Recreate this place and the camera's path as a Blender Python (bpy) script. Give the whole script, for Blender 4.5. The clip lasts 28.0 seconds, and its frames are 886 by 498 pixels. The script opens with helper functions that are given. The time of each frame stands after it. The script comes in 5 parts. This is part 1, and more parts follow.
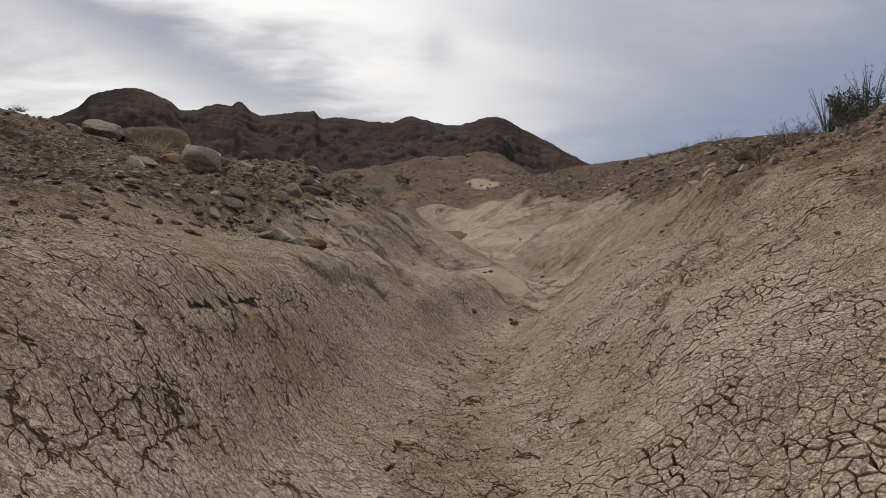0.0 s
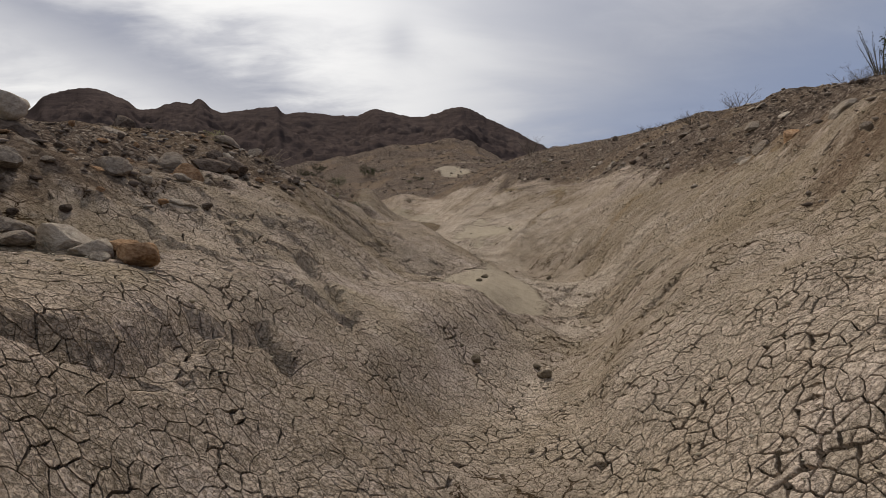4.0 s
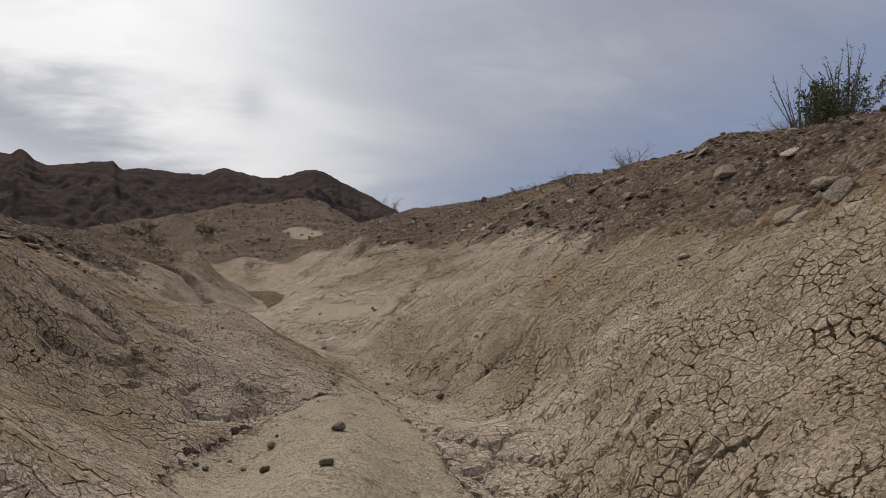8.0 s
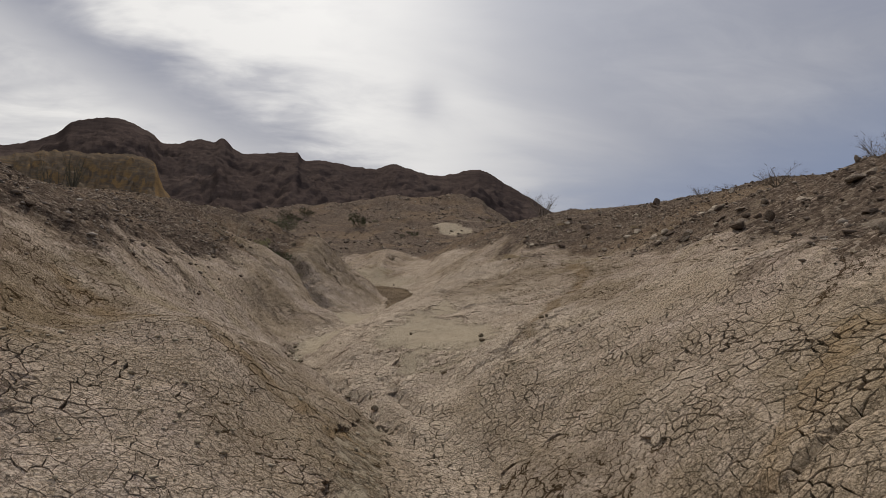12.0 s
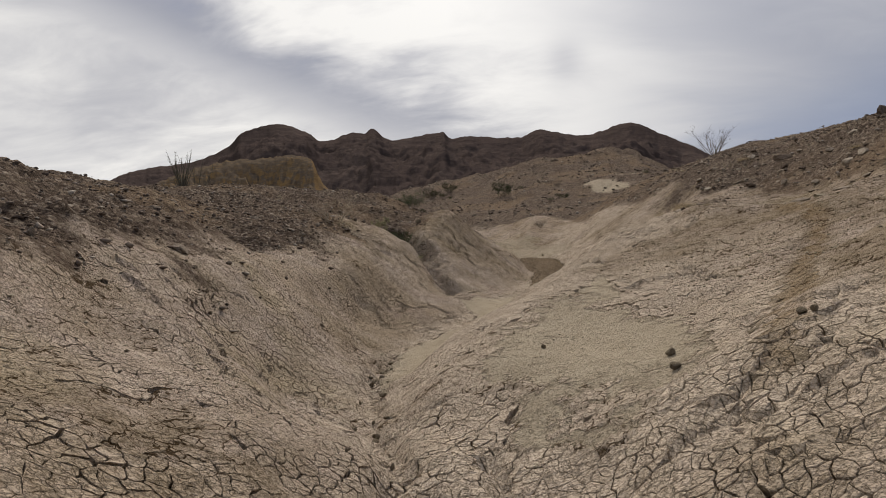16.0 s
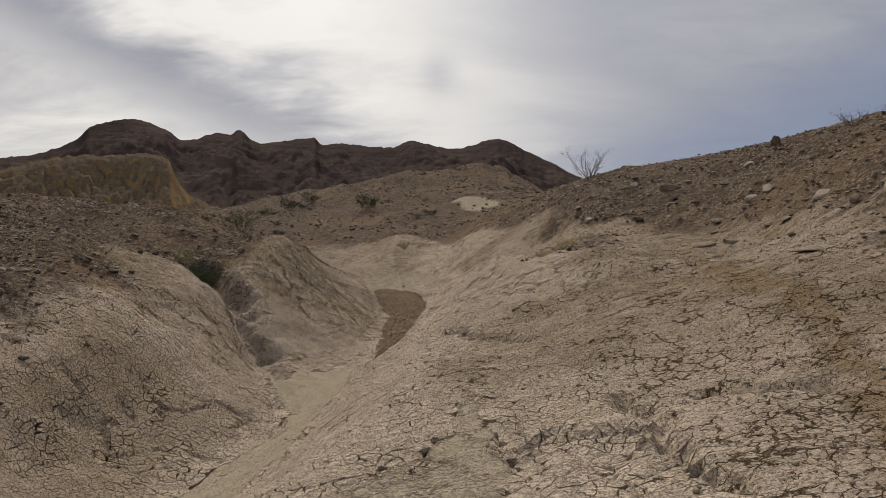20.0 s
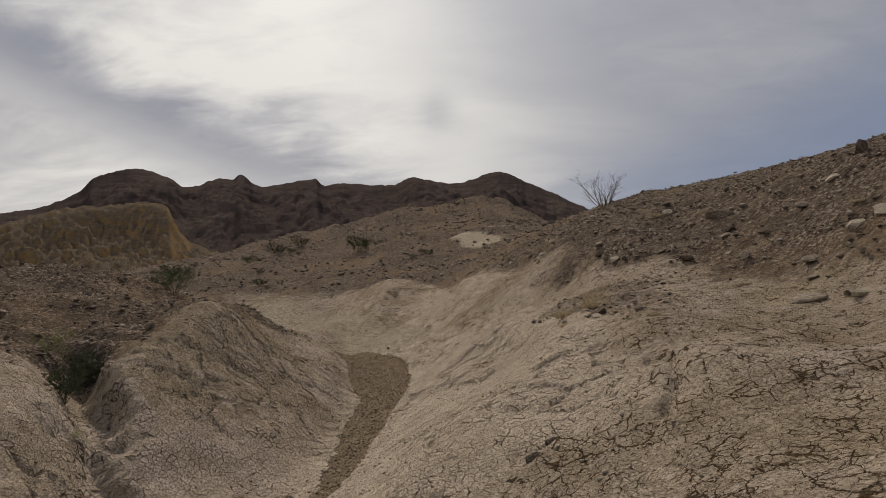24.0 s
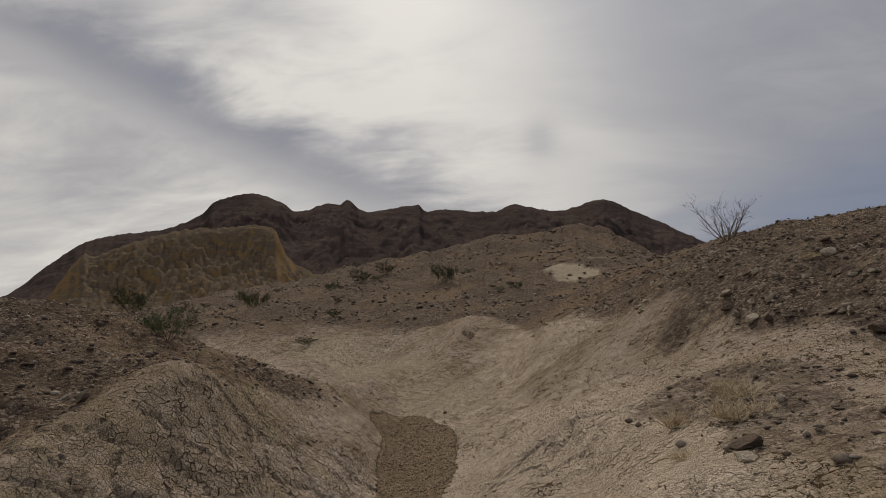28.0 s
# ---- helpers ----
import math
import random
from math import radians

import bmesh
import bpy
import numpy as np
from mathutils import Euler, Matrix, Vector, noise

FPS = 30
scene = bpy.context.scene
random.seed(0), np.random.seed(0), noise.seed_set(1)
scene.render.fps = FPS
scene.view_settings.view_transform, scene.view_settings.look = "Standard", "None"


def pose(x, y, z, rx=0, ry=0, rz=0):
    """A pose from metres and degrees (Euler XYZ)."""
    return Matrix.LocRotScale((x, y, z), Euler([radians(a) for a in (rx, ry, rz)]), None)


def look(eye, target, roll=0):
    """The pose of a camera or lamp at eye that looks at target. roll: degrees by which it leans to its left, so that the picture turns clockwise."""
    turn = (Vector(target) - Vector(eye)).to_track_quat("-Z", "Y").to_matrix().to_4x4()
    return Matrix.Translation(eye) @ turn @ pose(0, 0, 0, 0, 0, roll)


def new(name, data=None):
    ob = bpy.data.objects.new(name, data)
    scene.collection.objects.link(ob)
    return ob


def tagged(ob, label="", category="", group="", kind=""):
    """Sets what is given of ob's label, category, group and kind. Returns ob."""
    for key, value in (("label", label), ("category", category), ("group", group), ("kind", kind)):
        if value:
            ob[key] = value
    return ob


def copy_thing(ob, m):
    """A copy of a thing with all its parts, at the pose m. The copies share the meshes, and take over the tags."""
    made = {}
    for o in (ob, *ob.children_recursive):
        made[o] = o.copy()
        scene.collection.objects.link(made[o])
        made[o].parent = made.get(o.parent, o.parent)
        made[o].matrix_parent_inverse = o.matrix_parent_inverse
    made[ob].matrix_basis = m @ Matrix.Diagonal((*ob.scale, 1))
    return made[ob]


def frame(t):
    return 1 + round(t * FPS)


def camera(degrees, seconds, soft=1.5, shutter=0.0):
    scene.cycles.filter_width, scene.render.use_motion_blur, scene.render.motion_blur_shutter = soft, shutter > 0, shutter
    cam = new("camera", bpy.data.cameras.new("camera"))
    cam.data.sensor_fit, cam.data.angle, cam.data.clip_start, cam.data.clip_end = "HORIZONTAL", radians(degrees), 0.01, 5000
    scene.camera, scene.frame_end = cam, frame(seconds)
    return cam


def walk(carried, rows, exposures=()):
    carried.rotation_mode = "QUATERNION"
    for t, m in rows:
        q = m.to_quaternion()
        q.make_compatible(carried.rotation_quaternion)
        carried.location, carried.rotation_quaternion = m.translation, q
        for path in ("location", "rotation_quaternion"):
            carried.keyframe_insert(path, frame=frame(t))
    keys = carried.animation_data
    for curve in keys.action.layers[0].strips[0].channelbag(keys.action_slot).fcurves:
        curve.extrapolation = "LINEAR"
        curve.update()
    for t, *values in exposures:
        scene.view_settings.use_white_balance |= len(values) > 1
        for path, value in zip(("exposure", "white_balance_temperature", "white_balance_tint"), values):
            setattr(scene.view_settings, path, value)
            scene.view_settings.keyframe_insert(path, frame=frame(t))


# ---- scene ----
# the camera, carried along the gully: seconds, place in metres, turn in degrees
cam = camera(67.96, 28.0, 0.8)
PATH = [
    (0.0, -0.000, -0.000, 1.350, 89.08, 0.00, -1.02),
    (0.5, -0.033, 0.454, 1.367, 88.76, -1.27, -0.51),
    (1.0, 0.003, 0.955, 1.337, 88.61, -2.30, 0.13),
    (1.5, 0.020, 1.415, 1.355, 89.58, -2.22, -1.88),
    (2.0, 0.024, 1.926, 1.368, 88.45, -1.63, -2.68),
    (2.5, 0.063, 2.410, 1.376, 87.95, -1.66, -1.97),
    (3.0, 0.068, 2.984, 1.384, 86.47, -0.51, -4.64),
    (3.5, 0.051, 3.533, 1.372, 88.35, 2.14, -3.65),
    (5.5, 0.190, 5.809, 1.314, 87.71, 1.97, -3.67),
    (6.0, 0.270, 6.339, 1.357, 85.66, 1.01, -2.37),
    (6.5, 0.294, 6.825, 1.424, 88.17, -0.58, -1.44),
    (7.0, 0.389, 7.348, 1.475, 89.95, 1.31, -8.24),
    (7.5, 0.487, 7.854, 1.531, 90.34, 0.82, -8.70),
    (8.0, 0.597, 8.360, 1.644, 93.41, 2.07, -16.39),
    (8.5, 0.764, 8.810, 1.662, 94.99, -0.54, -13.22),
    (9.0, 0.935, 9.328, 1.711, 95.71, -0.62, -13.65),
    (9.5, 1.109, 9.775, 1.706, 95.17, -0.88, -11.18),
    (10.0, 1.309, 10.233, 1.733, 93.34, -2.14, -5.20),
    (10.5, 1.436, 10.702, 1.802, 95.37, -1.90, -5.91),
    (11.0, 1.596, 11.178, 1.802, 93.74, -1.89, -3.29),
    (11.5, 1.701, 11.673, 1.834, 92.75, -3.10, -1.40),
    (12.0, 1.803, 12.146, 1.857, 93.50, -3.31, -2.99),
    (12.5, 1.927, 12.618, 1.885, 94.47, -3.14, -0.82),
    (13.0, 2.016, 13.084, 1.926, 95.27, -0.02, -1.26),
    (13.5, 2.102, 13.551, 1.915, 93.17, -2.20, 5.22),
    (15.5, 2.137, 15.174, 1.957, 88.65, 1.97, 6.05),
    (16.0, 2.099, 15.719, 1.981, 90.76, 2.44, 10.78),
    (16.5, 2.022, 16.185, 2.029, 91.28, 4.01, 9.48),
    (17.0, 1.974, 16.645, 2.083, 91.70, 2.73, 4.99),
    (17.5, 1.941, 17.078, 2.118, 91.75, 1.88, 6.29),
    (18.0, 1.993, 17.592, 2.159, 93.20, 1.23, -0.79),
    (18.5, 2.146, 18.131, 2.316, 90.38, 0.24, -0.06),
    (19.0, 2.210, 18.592, 2.471, 92.37, 1.43, -4.32),
    (19.5, 2.230, 18.989, 2.527, 92.80, 1.14, -4.02),
    (20.0, 2.273, 19.413, 2.683, 91.18, 1.32, -0.53),
    (20.5, 2.299, 19.872, 2.776, 94.57, 0.77, -0.73),
    (22.5, 2.407, 21.864, 2.947, 93.53, 4.29, -3.03),
    (23.0, 2.483, 22.327, 3.029, 93.59, 5.16, -9.39),
    (23.5, 2.636, 22.737, 3.104, 94.38, 3.69, -13.47),
    (24.0, 2.736, 23.308, 3.195, 94.23, 3.85, 0.02),
    (24.5, 2.833, 23.829, 3.245, 94.44, 5.63, 2.47),
    (25.0, 2.954, 24.306, 3.327, 93.56, 2.40, 8.18),
    (25.5, 3.072, 24.743, 3.405, 94.58, 0.79, 8.86),
    (26.0, 3.132, 25.185, 3.463, 95.09, 1.60, 6.95),
    (26.5, 3.189, 25.650, 3.544, 94.94, 1.33, 9.56),
    (27.0, 3.258, 26.047, 3.571, 100.01, 3.81, 6.50),
    (27.5, 3.272, 26.496, 3.654, 95.89, 4.56, 12.96),
    (28.0, 3.355, 26.880, 3.729, 96.96, 1.65, 8.61),
]
EXPOSURES = [(0, 0.25, 6700, 11), (3, 0.12, 6650, 11), (6, 0.48, 6600, 11), (7.5, 0.28, 6550, 11), (9, 0.0, 6750, 11), (12, 0.07, 6750, 11), (13.2, -0.08, 6750, 11), (16, 0.2, 6800, 11), (17, 0.12, 6850, 11), (20, 0.09, 6950, 11), (23, -0.1, 6950, 11), (25, -0.03, 7050, 11), (28, -0.25, 7050, 11)]
walk(cam, [(t, pose(x, y, z, rx, ry, rz)) for t, x, y, z, rx, ry, rz in PATH], EXPOSURES)

# ---------------------------------------------------------------- light
SUN_AZ, SUN_EL = radians(-6.0), radians(42.0)
SUN_WAY = Vector((math.sin(SUN_AZ) * math.cos(SUN_EL), math.cos(SUN_AZ) * math.cos(SUN_EL), math.sin(SUN_EL)))
sun_data = bpy.data.lights.new("sun", "SUN")
sun_data.energy, sun_data.angle, sun_data.color = 3.0, radians(7), (1.0, 0.95, 0.88)
sun = new("sun", sun_data)
sun.matrix_world = look(SUN_WAY * 300, (0, 0, 0))


class Nodes:
    """Short hand for building a node tree."""

    def __init__(self, tree):
        self.tree = tree
        tree.nodes.clear()

    def add(self, kind, ins=(), **props):
        n = self.tree.nodes.new(kind)
        for k, v in props.items():
            setattr(n, k, v)
        for k, v in (ins.items() if isinstance(ins, dict) else enumerate(ins)):
            if v is None:
                continue
            if isinstance(v, bpy.types.NodeSocket):
                self.tree.links.new(v, n.inputs[k])
            else:
                n.inputs[k].default_value = v
        return n

    def math(self, op, *ins, clamp=False):
        return self.add("ShaderNodeMath", ins, operation=op, use_clamp=clamp).outputs[0]

    def vec(self, op, *ins):
        n = self.add("ShaderNodeVectorMath", ins, operation=op)
        return n.outputs["Value"] if op in ("DOT_PRODUCT", "LENGTH") else n.outputs[0]

    def ramp(self, fac, *stops):
        n = self.add("ShaderNodeValToRGB", [fac])
        while len(n.color_ramp.elements) < len(stops):
            n.color_ramp.elements.new(0.5)
        for e, (p, c) in zip(n.color_ramp.elements, stops):
            e.position, e.color = p, (*c, 1) if len(c) == 3 else c
        return n.outputs[0]

    def step(self, v, lo, hi, a=0.0, b=1.0):
        n = self.add("ShaderNodeMapRange", {0: v, 1: lo, 2: hi, 3: a, 4: b}, interpolation_type="SMOOTHSTEP")
        return n.outputs[0]

    def mix(self, fac, a, b, blend="MIX"):
        n = self.add("ShaderNodeMix", data_type="RGBA", blend_type=blend)
        for i, v in ((0, fac), (6, a), (7, b)):
            if isinstance(v, bpy.types.NodeSocket):
                self.tree.links.new(v, n.inputs[i])
            else:
                n.inputs[i].default_value = v if i == 0 else (*v, 1)
        return n.outputs[2]

    def noise(self, vec, scale, detail=4, rough=0.55, dist=0.0, out=0):
        return self.add("ShaderNodeTexNoise", {"Vector": vec, "Scale": scale, "Detail": detail, "Roughness": rough, "Distortion": dist}).outputs[out]

    def voronoi(self, vec, scale, feature="F1", out=0, rand=1.0):
        return self.add("ShaderNodeTexVoronoi", {"Vector": vec, "Scale": scale, "Randomness": rand}, feature=feature).outputs[out]


# a sky of broken high cloud with the veiled sun ahead
world = bpy.data.worlds.new("sky")
scene.world = world
world.use_nodes = True
w = Nodes(world.node_tree)
sky = w.add("ShaderNodeTexSky", sky_type="NISHITA", sun_disc=False, sun_elevation=SUN_EL, sun_rotation=SUN_AZ, dust_density=1.5)
way = w.add("ShaderNodeTexCoord").outputs["Generated"]
axes = w.add("ShaderNodeSeparateXYZ", [way])
lift = w.math("ADD", w.math("MAXIMUM", axes.outputs[2], 0.0), 0.22)
deck = w.add("ShaderNodeCombineXYZ", [w.math("DIVIDE", axes.outputs[0], lift), w.math("DIVIDE", axes.outputs[1], lift), 0.0]).outputs[0]
turned = w.add("ShaderNodeMapping", {"Vector": deck, "Location": (3.1, 0.4, 0), "Rotation": (0, 0, radians(-38)), "Scale": (0.7, 1.2, 1)}).outputs[0]
big = w.math("SUBTRACT", w.noise(turned, 1.5, 5, 0.55, 0.4), 0.5)
wisp = w.math("SUBTRACT", w.noise(turned, 4.5, 6, 0.6, 0.5), 0.5)
ragged = w.math("ADD", w.math("MULTIPLY", big, 34.0), w.math("MULTIPLY", wisp, 13.0))
az = w.math("MULTIPLY", w.math("ARCTAN2", axes.outputs[0], axes.outputs[1]), 57.2958)
el = w.math("MULTIPLY", w.math("ARCSINE", axes.outputs[2]), 57.2958)


def bell(v, width):
    q = w.math("DIVIDE", v, width)
    return w.math("EXPONENT", w.math("MULTIPLY", w.math("MULTIPLY", q, q), -1.0))


# thin cloud lit from behind, a grey streak across it, and a clearer blue-grey east
lit = bell(w.math("ADD", w.math("ADD", w.math("ADD", az, 4.0), w.math("MULTIPLY", el, 0.38)), w.math("MULTIPLY", ragged, 1.4)), 23.0)
lit = w.math("MULTIPLY", lit, w.step(el, -2.0, 12.0, 0.65, 1.0))
slope = w.math("ADD", w.math("SUBTRACT", el, 8.0), w.math("MULTIPLY", w.math("ADD", az, 4.0), 0.40))
streak = w.math("MULTIPLY", bell(w.math("ADD", slope, w.math("MULTIPLY", ragged, 0.30)), 3.0), w.step(az, -4.0, 3.0, 1.0, 0.0))
upper = w.math("MULTIPLY", bell(w.math("ADD", w.math("SUBTRACT", slope, 11.0), w.math("MULTIPLY", ragged, 0.35)), 3.6), w.step(az, -20.0, -8.0, 0.7, 0.0))
smudge = w.math("MULTIPLY", bell(w.math("SUBTRACT", az, 0.5), 1.6), bell(w.math("SUBTRACT", el, 16.0), 1.8))
east = w.step(w.math("ADD", w.math("ADD", w.math("SUBTRACT", az, 4.0), w.math("MULTIPLY", el, 0.22)), w.math("MULTIPLY", ragged, 0.8)), -1.0, 20.0)
cover = w.math("ADD", w.step(az, -48.0, -10.0, 0.74, 0.54), w.math("MULTIPLY", lit, 0.36))
cover = w.math("ADD", cover, w.math("ADD", w.math("MULTIPLY", big, 0.56), w.math("MULTIPLY", wisp, 0.36)))
for dark, by in ((streak, -0.40), (upper, -0.08), (smudge, -0.17), (east, -0.20)):
    cover = w.math("ADD", cover, w.math("MULTIPLY", dark, by))
cloud = w.ramp(cover, (0.06, (0.21, 0.24, 0.335)), (0.34, (0.315, 0.335, 0.395)), (0.62, (0.475, 0.49, 0.53)), (0.92, (0.74, 0.75, 0.755)))
blue = w.math("MULTIPLY", east, w.step(w.math("SUBTRACT", el, w.math("MULTIPLY", w.math("MAXIMUM", w.math("SUBTRACT", az, 18.0), 0.0), 0.28)), 4.0, 15.0, 0.80, 0.12))
cloud = w.mix(blue, cloud, (0.185, 0.245, 0.38))
near_sun = w.math("POWER", w.math("MAXIMUM", w.vec("DOT_PRODUCT", way, SUN_WAY), 0.0), 12.0)
shine = w.math("ADD", 0.97, w.math("MULTIPLY", near_sun, 0.35))
lit_cloud = w.vec("SCALE", cloud, None, None)
w.tree.links.new(shine, lit_cloud.node.inputs["Scale"])
clear = w.vec("SCALE", sky.outputs[0], None, None)
clear.node.inputs["Scale"].default_value = 0.06
tint = w.mix(w.step(cover, -0.1, 0.3, 0.80, 1.0), (0, 0, 0), (1, 1, 1))
w.tree.links.new(clear, tint.node.inputs[6])
w.tree.links.new(lit_cloud, tint.node.inputs[7])
back = w.add("ShaderNodeBackground", {"Color": tint, "Strength": 1.0})
w.add("ShaderNodeOutputWorld", [back.outputs[0]])


# ---------------------------------------------------------------- materials
def material(name, rough=0.95):
    m = bpy.data.materials.new(name)
    m.use_nodes = True
    n = Nodes(m.node_tree)
    place = n.add("ShaderNodeNewGeometry").outputs["Position"]
    bsdf = n.add("ShaderNodeBsdfPrincipled", {"Roughness": rough, "Specular IOR Level": 0.0})
    n.add("ShaderNodeOutputMaterial", [bsdf.outputs[0]])
    return m, n, place, bsdf


def set_color(n, bsdf, color, height=None, depth=0.01, strength=1.0):
    n.tree.links.new(color, bsdf.inputs["Base Color"])
    if height is not None:
        b = n.add("ShaderNodeBump", {"Height": height, "Distance": depth, "Strength": strength})
        n.tree.links.new(b.outputs[0], bsdf.inputs["Normal"])


def attribute(n, name):
    return n.add("ShaderNodeAttribute", attribute_name=name).outputs["Fac"]


def clay_tone(n, p, rust, pale):
    """Pale olive and mauve clay, stained in patches, with shade painted into its pits and clefts."""
    large, mid, fine = n.noise(p, 0.55, 4), n.noise(p, 4.5, 5, 0.6), n.noise(p, 55, 4, 0.65)
    clay = n.ramp(large, (0.34, (0.40, 0.325, 0.225)), (0.45, (0.505, 0.425, 0.325)), (0.56, (0.575, 0.49, 0.405)), (0.68, (0.47, 0.40, 0.275)))
    clay = n.mix(n.step(n.noise(p, 1.3, 3), 0.50, 0.70, 0, 0.45), clay, (0.475, 0.39, 0.335))
    clay = n.mix(n.step(mid, 0.36, 0.66, 0.0, 0.45), clay, (0.325, 0.265, 0.190))
    clay = n.mix(n.math("MULTIPLY", n.step(fine, 0.35, 0.7), 0.35), clay, (0.58, 0.53, 0.44))
    clay = n.mix(n.math("MULTIPLY", rust, n.step(mid, 0.26, 0.58, 0.25, 1.0)), clay, (0.255, 0.205, 0.130))
    clay = n.mix(n.math("MULTIPLY", n.step(rust, 0.62, 0.95), n.step(mid, 0.32, 0.6, 0.1, 0.7)), clay, (0.37, 0.258, 0.138))
    clay = n.mix(n.math("MULTIPLY", pale, n.step(n.noise(p, 2.1, 5, 0.6), 0.30, 0.62, 0.45, 1.0)), clay, (0.62, 0.54, 0.43))
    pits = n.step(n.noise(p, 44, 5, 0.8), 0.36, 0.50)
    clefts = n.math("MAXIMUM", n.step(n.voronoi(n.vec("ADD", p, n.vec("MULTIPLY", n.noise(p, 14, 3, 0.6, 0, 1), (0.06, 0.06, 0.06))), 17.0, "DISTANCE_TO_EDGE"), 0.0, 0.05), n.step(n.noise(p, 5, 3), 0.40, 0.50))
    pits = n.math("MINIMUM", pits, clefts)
    # pits and clefts get their shade from this darker multiply
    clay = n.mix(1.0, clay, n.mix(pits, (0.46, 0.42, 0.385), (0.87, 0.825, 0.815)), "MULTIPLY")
    return clay, mid, n.math("ADD", fine, n.math("MULTIPLY", pits, 0.5))


def ground_material():
    m, n, p, bsdf = material("clay_and_gravel")
    gravel, film, bed, rust = (attribute(n, k) for k in ("gravel", "film", "bed", "rust"))
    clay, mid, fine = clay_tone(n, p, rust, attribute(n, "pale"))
    large = n.noise(p, 0.7, 4)
    drift = n.vec("SCALE", n.noise(p, 9.0, 3, 0.6, 0, 1), None, None)
    drift.node.inputs["Scale"].default_value = 0.07
    warp = n.vec("ADD", p, drift)
    # fine cracks, broken and of uneven width, their shade multiplied into the clay colour
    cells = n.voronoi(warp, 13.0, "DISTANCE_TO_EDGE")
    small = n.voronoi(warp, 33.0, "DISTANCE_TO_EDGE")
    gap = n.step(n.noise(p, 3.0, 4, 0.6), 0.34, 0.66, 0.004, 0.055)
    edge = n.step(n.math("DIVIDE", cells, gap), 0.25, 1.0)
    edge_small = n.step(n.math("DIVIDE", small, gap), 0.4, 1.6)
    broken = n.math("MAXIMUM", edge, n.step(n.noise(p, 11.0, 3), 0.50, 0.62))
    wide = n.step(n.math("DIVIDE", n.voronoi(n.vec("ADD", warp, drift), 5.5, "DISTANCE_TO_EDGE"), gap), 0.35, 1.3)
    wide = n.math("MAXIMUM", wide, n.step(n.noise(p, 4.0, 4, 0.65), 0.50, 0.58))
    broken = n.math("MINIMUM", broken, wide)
    crack_shade = n.mix(broken, (0.24, 0.205, 0.165), (1, 1, 1))
    cracked = n.mix(1.0, clay, crack_shade, "MULTIPLY")
    film_color = n.mix(n.step(mid, 0.3, 0.8), (0.365, 0.31, 0.228), (0.31, 0.258, 0.187))
    film_color = n.mix(n.step(n.noise(p, 1.1, 4), 0.45, 0.7, 0, 0.5), film_color, (0.33, 0.275, 0.20))
    film_color = n.mix(n.step(fine, 0.7, 1.2, 0, 0.35), film_color, (0.42, 0.365, 0.28))
    hair = n.step(n.voronoi(warp, 4.5, "DISTANCE_TO_EDGE"), 0.0, 0.012)
    hair = n.math("MAXIMUM", hair, n.step(n.noise(p, 2.3, 3), 0.42, 0.5))
    film_color = n.mix(1.0, film_color, n.mix(hair, (0.45, 0.42, 0.38), (1, 1, 1)), "MULTIPLY")
    filmed = n.step(n.math("ADD", film, n.math("MULTIPLY", n.math("SUBTRACT", n.noise(p, 7.0, 5, 0.65), 0.5), 1.7)), 0.36, 0.66)
    surface = n.mix(n.math("MULTIPLY", filmed, 0.88), cracked, film_color)
    # gravel
    stones = n.voronoi(p, 24.0, "F1", 1)
    stone_d = n.voronoi(p, 24.0, "F1", 0)
    pebble_d = n.voronoi(p, 70.0, "F1", 0)
    tone = n.add("ShaderNodeSeparateColor", [stones]).outputs[0]
    grit = n.ramp(tone, (0.0, (0.055, 0.042, 0.035)), (0.45, (0.135, 0.105, 0.084)), (0.8, (0.225, 0.182, 0.145)), (1.0, (0.38, 0.33, 0.27)))
    grit = n.mix(n.step(large, 0.35, 0.65, 0, 0.5), grit, (0.16, 0.124, 0.097))
    grit = n.mix(n.step(n.noise(p, 0.9, 4, 0.6, 0.3), 0.56, 0.68, 0, 0.6), grit, (0.24, 0.195, 0.145))
    scrub = n.math("MAXIMUM", n.step(n.noise(p, 2.6, 8, 0.78), 0.50, 0.60, 0.0, 0.7), n.step(n.noise(p, 0.8, 9, 0.8), 0.54, 0.62, 0.0, 0.6))
    grit = n.mix(scrub, grit, (0.075, 0.058, 0.046))
    grit = n.mix(n.step(n.noise(p, 6.0, 5, 0.7), 0.57, 0.70, 0, 0.55), grit, (0.31, 0.255, 0.20))
    grit = n.mix(n.math("MULTIPLY", rust, 0.5), grit, (0.33, 0.235, 0.145))
    grit = n.mix(1.0, grit, (0.95, 0.92, 0.895), "MULTIPLY")
    share = n.math("ADD", gravel, n.math("MULTIPLY", n.math("SUBTRACT", mid, 0.5), 1.1))
    share = n.step(share, 0.14, 0.86)
    surface = n.mix(share, surface, grit)
    # damp gravel of the upper stream bed
    brown = n.mix(tone, (0.15, 0.112, 0.076), (0.27, 0.205, 0.14))
    wet = n.step(n.math("ADD", bed, n.math("MULTIPLY", n.math("SUBTRACT", n.noise(p, 9.0, 5, 0.7), 0.5), 1.3)), 0.32, 0.68)
    surface = n.mix(wet, surface, brown)
    keep = n.math("SUBTRACT", 1.0, n.math("MAXIMUM", filmed, n.math("MAXIMUM", share, wet)), clamp=True)
    crust = n.math("MULTIPLY", n.math("ADD", n.math("MULTIPLY", broken, 0.8), n.math("MULTIPLY", edge_small, 0.25)), keep)
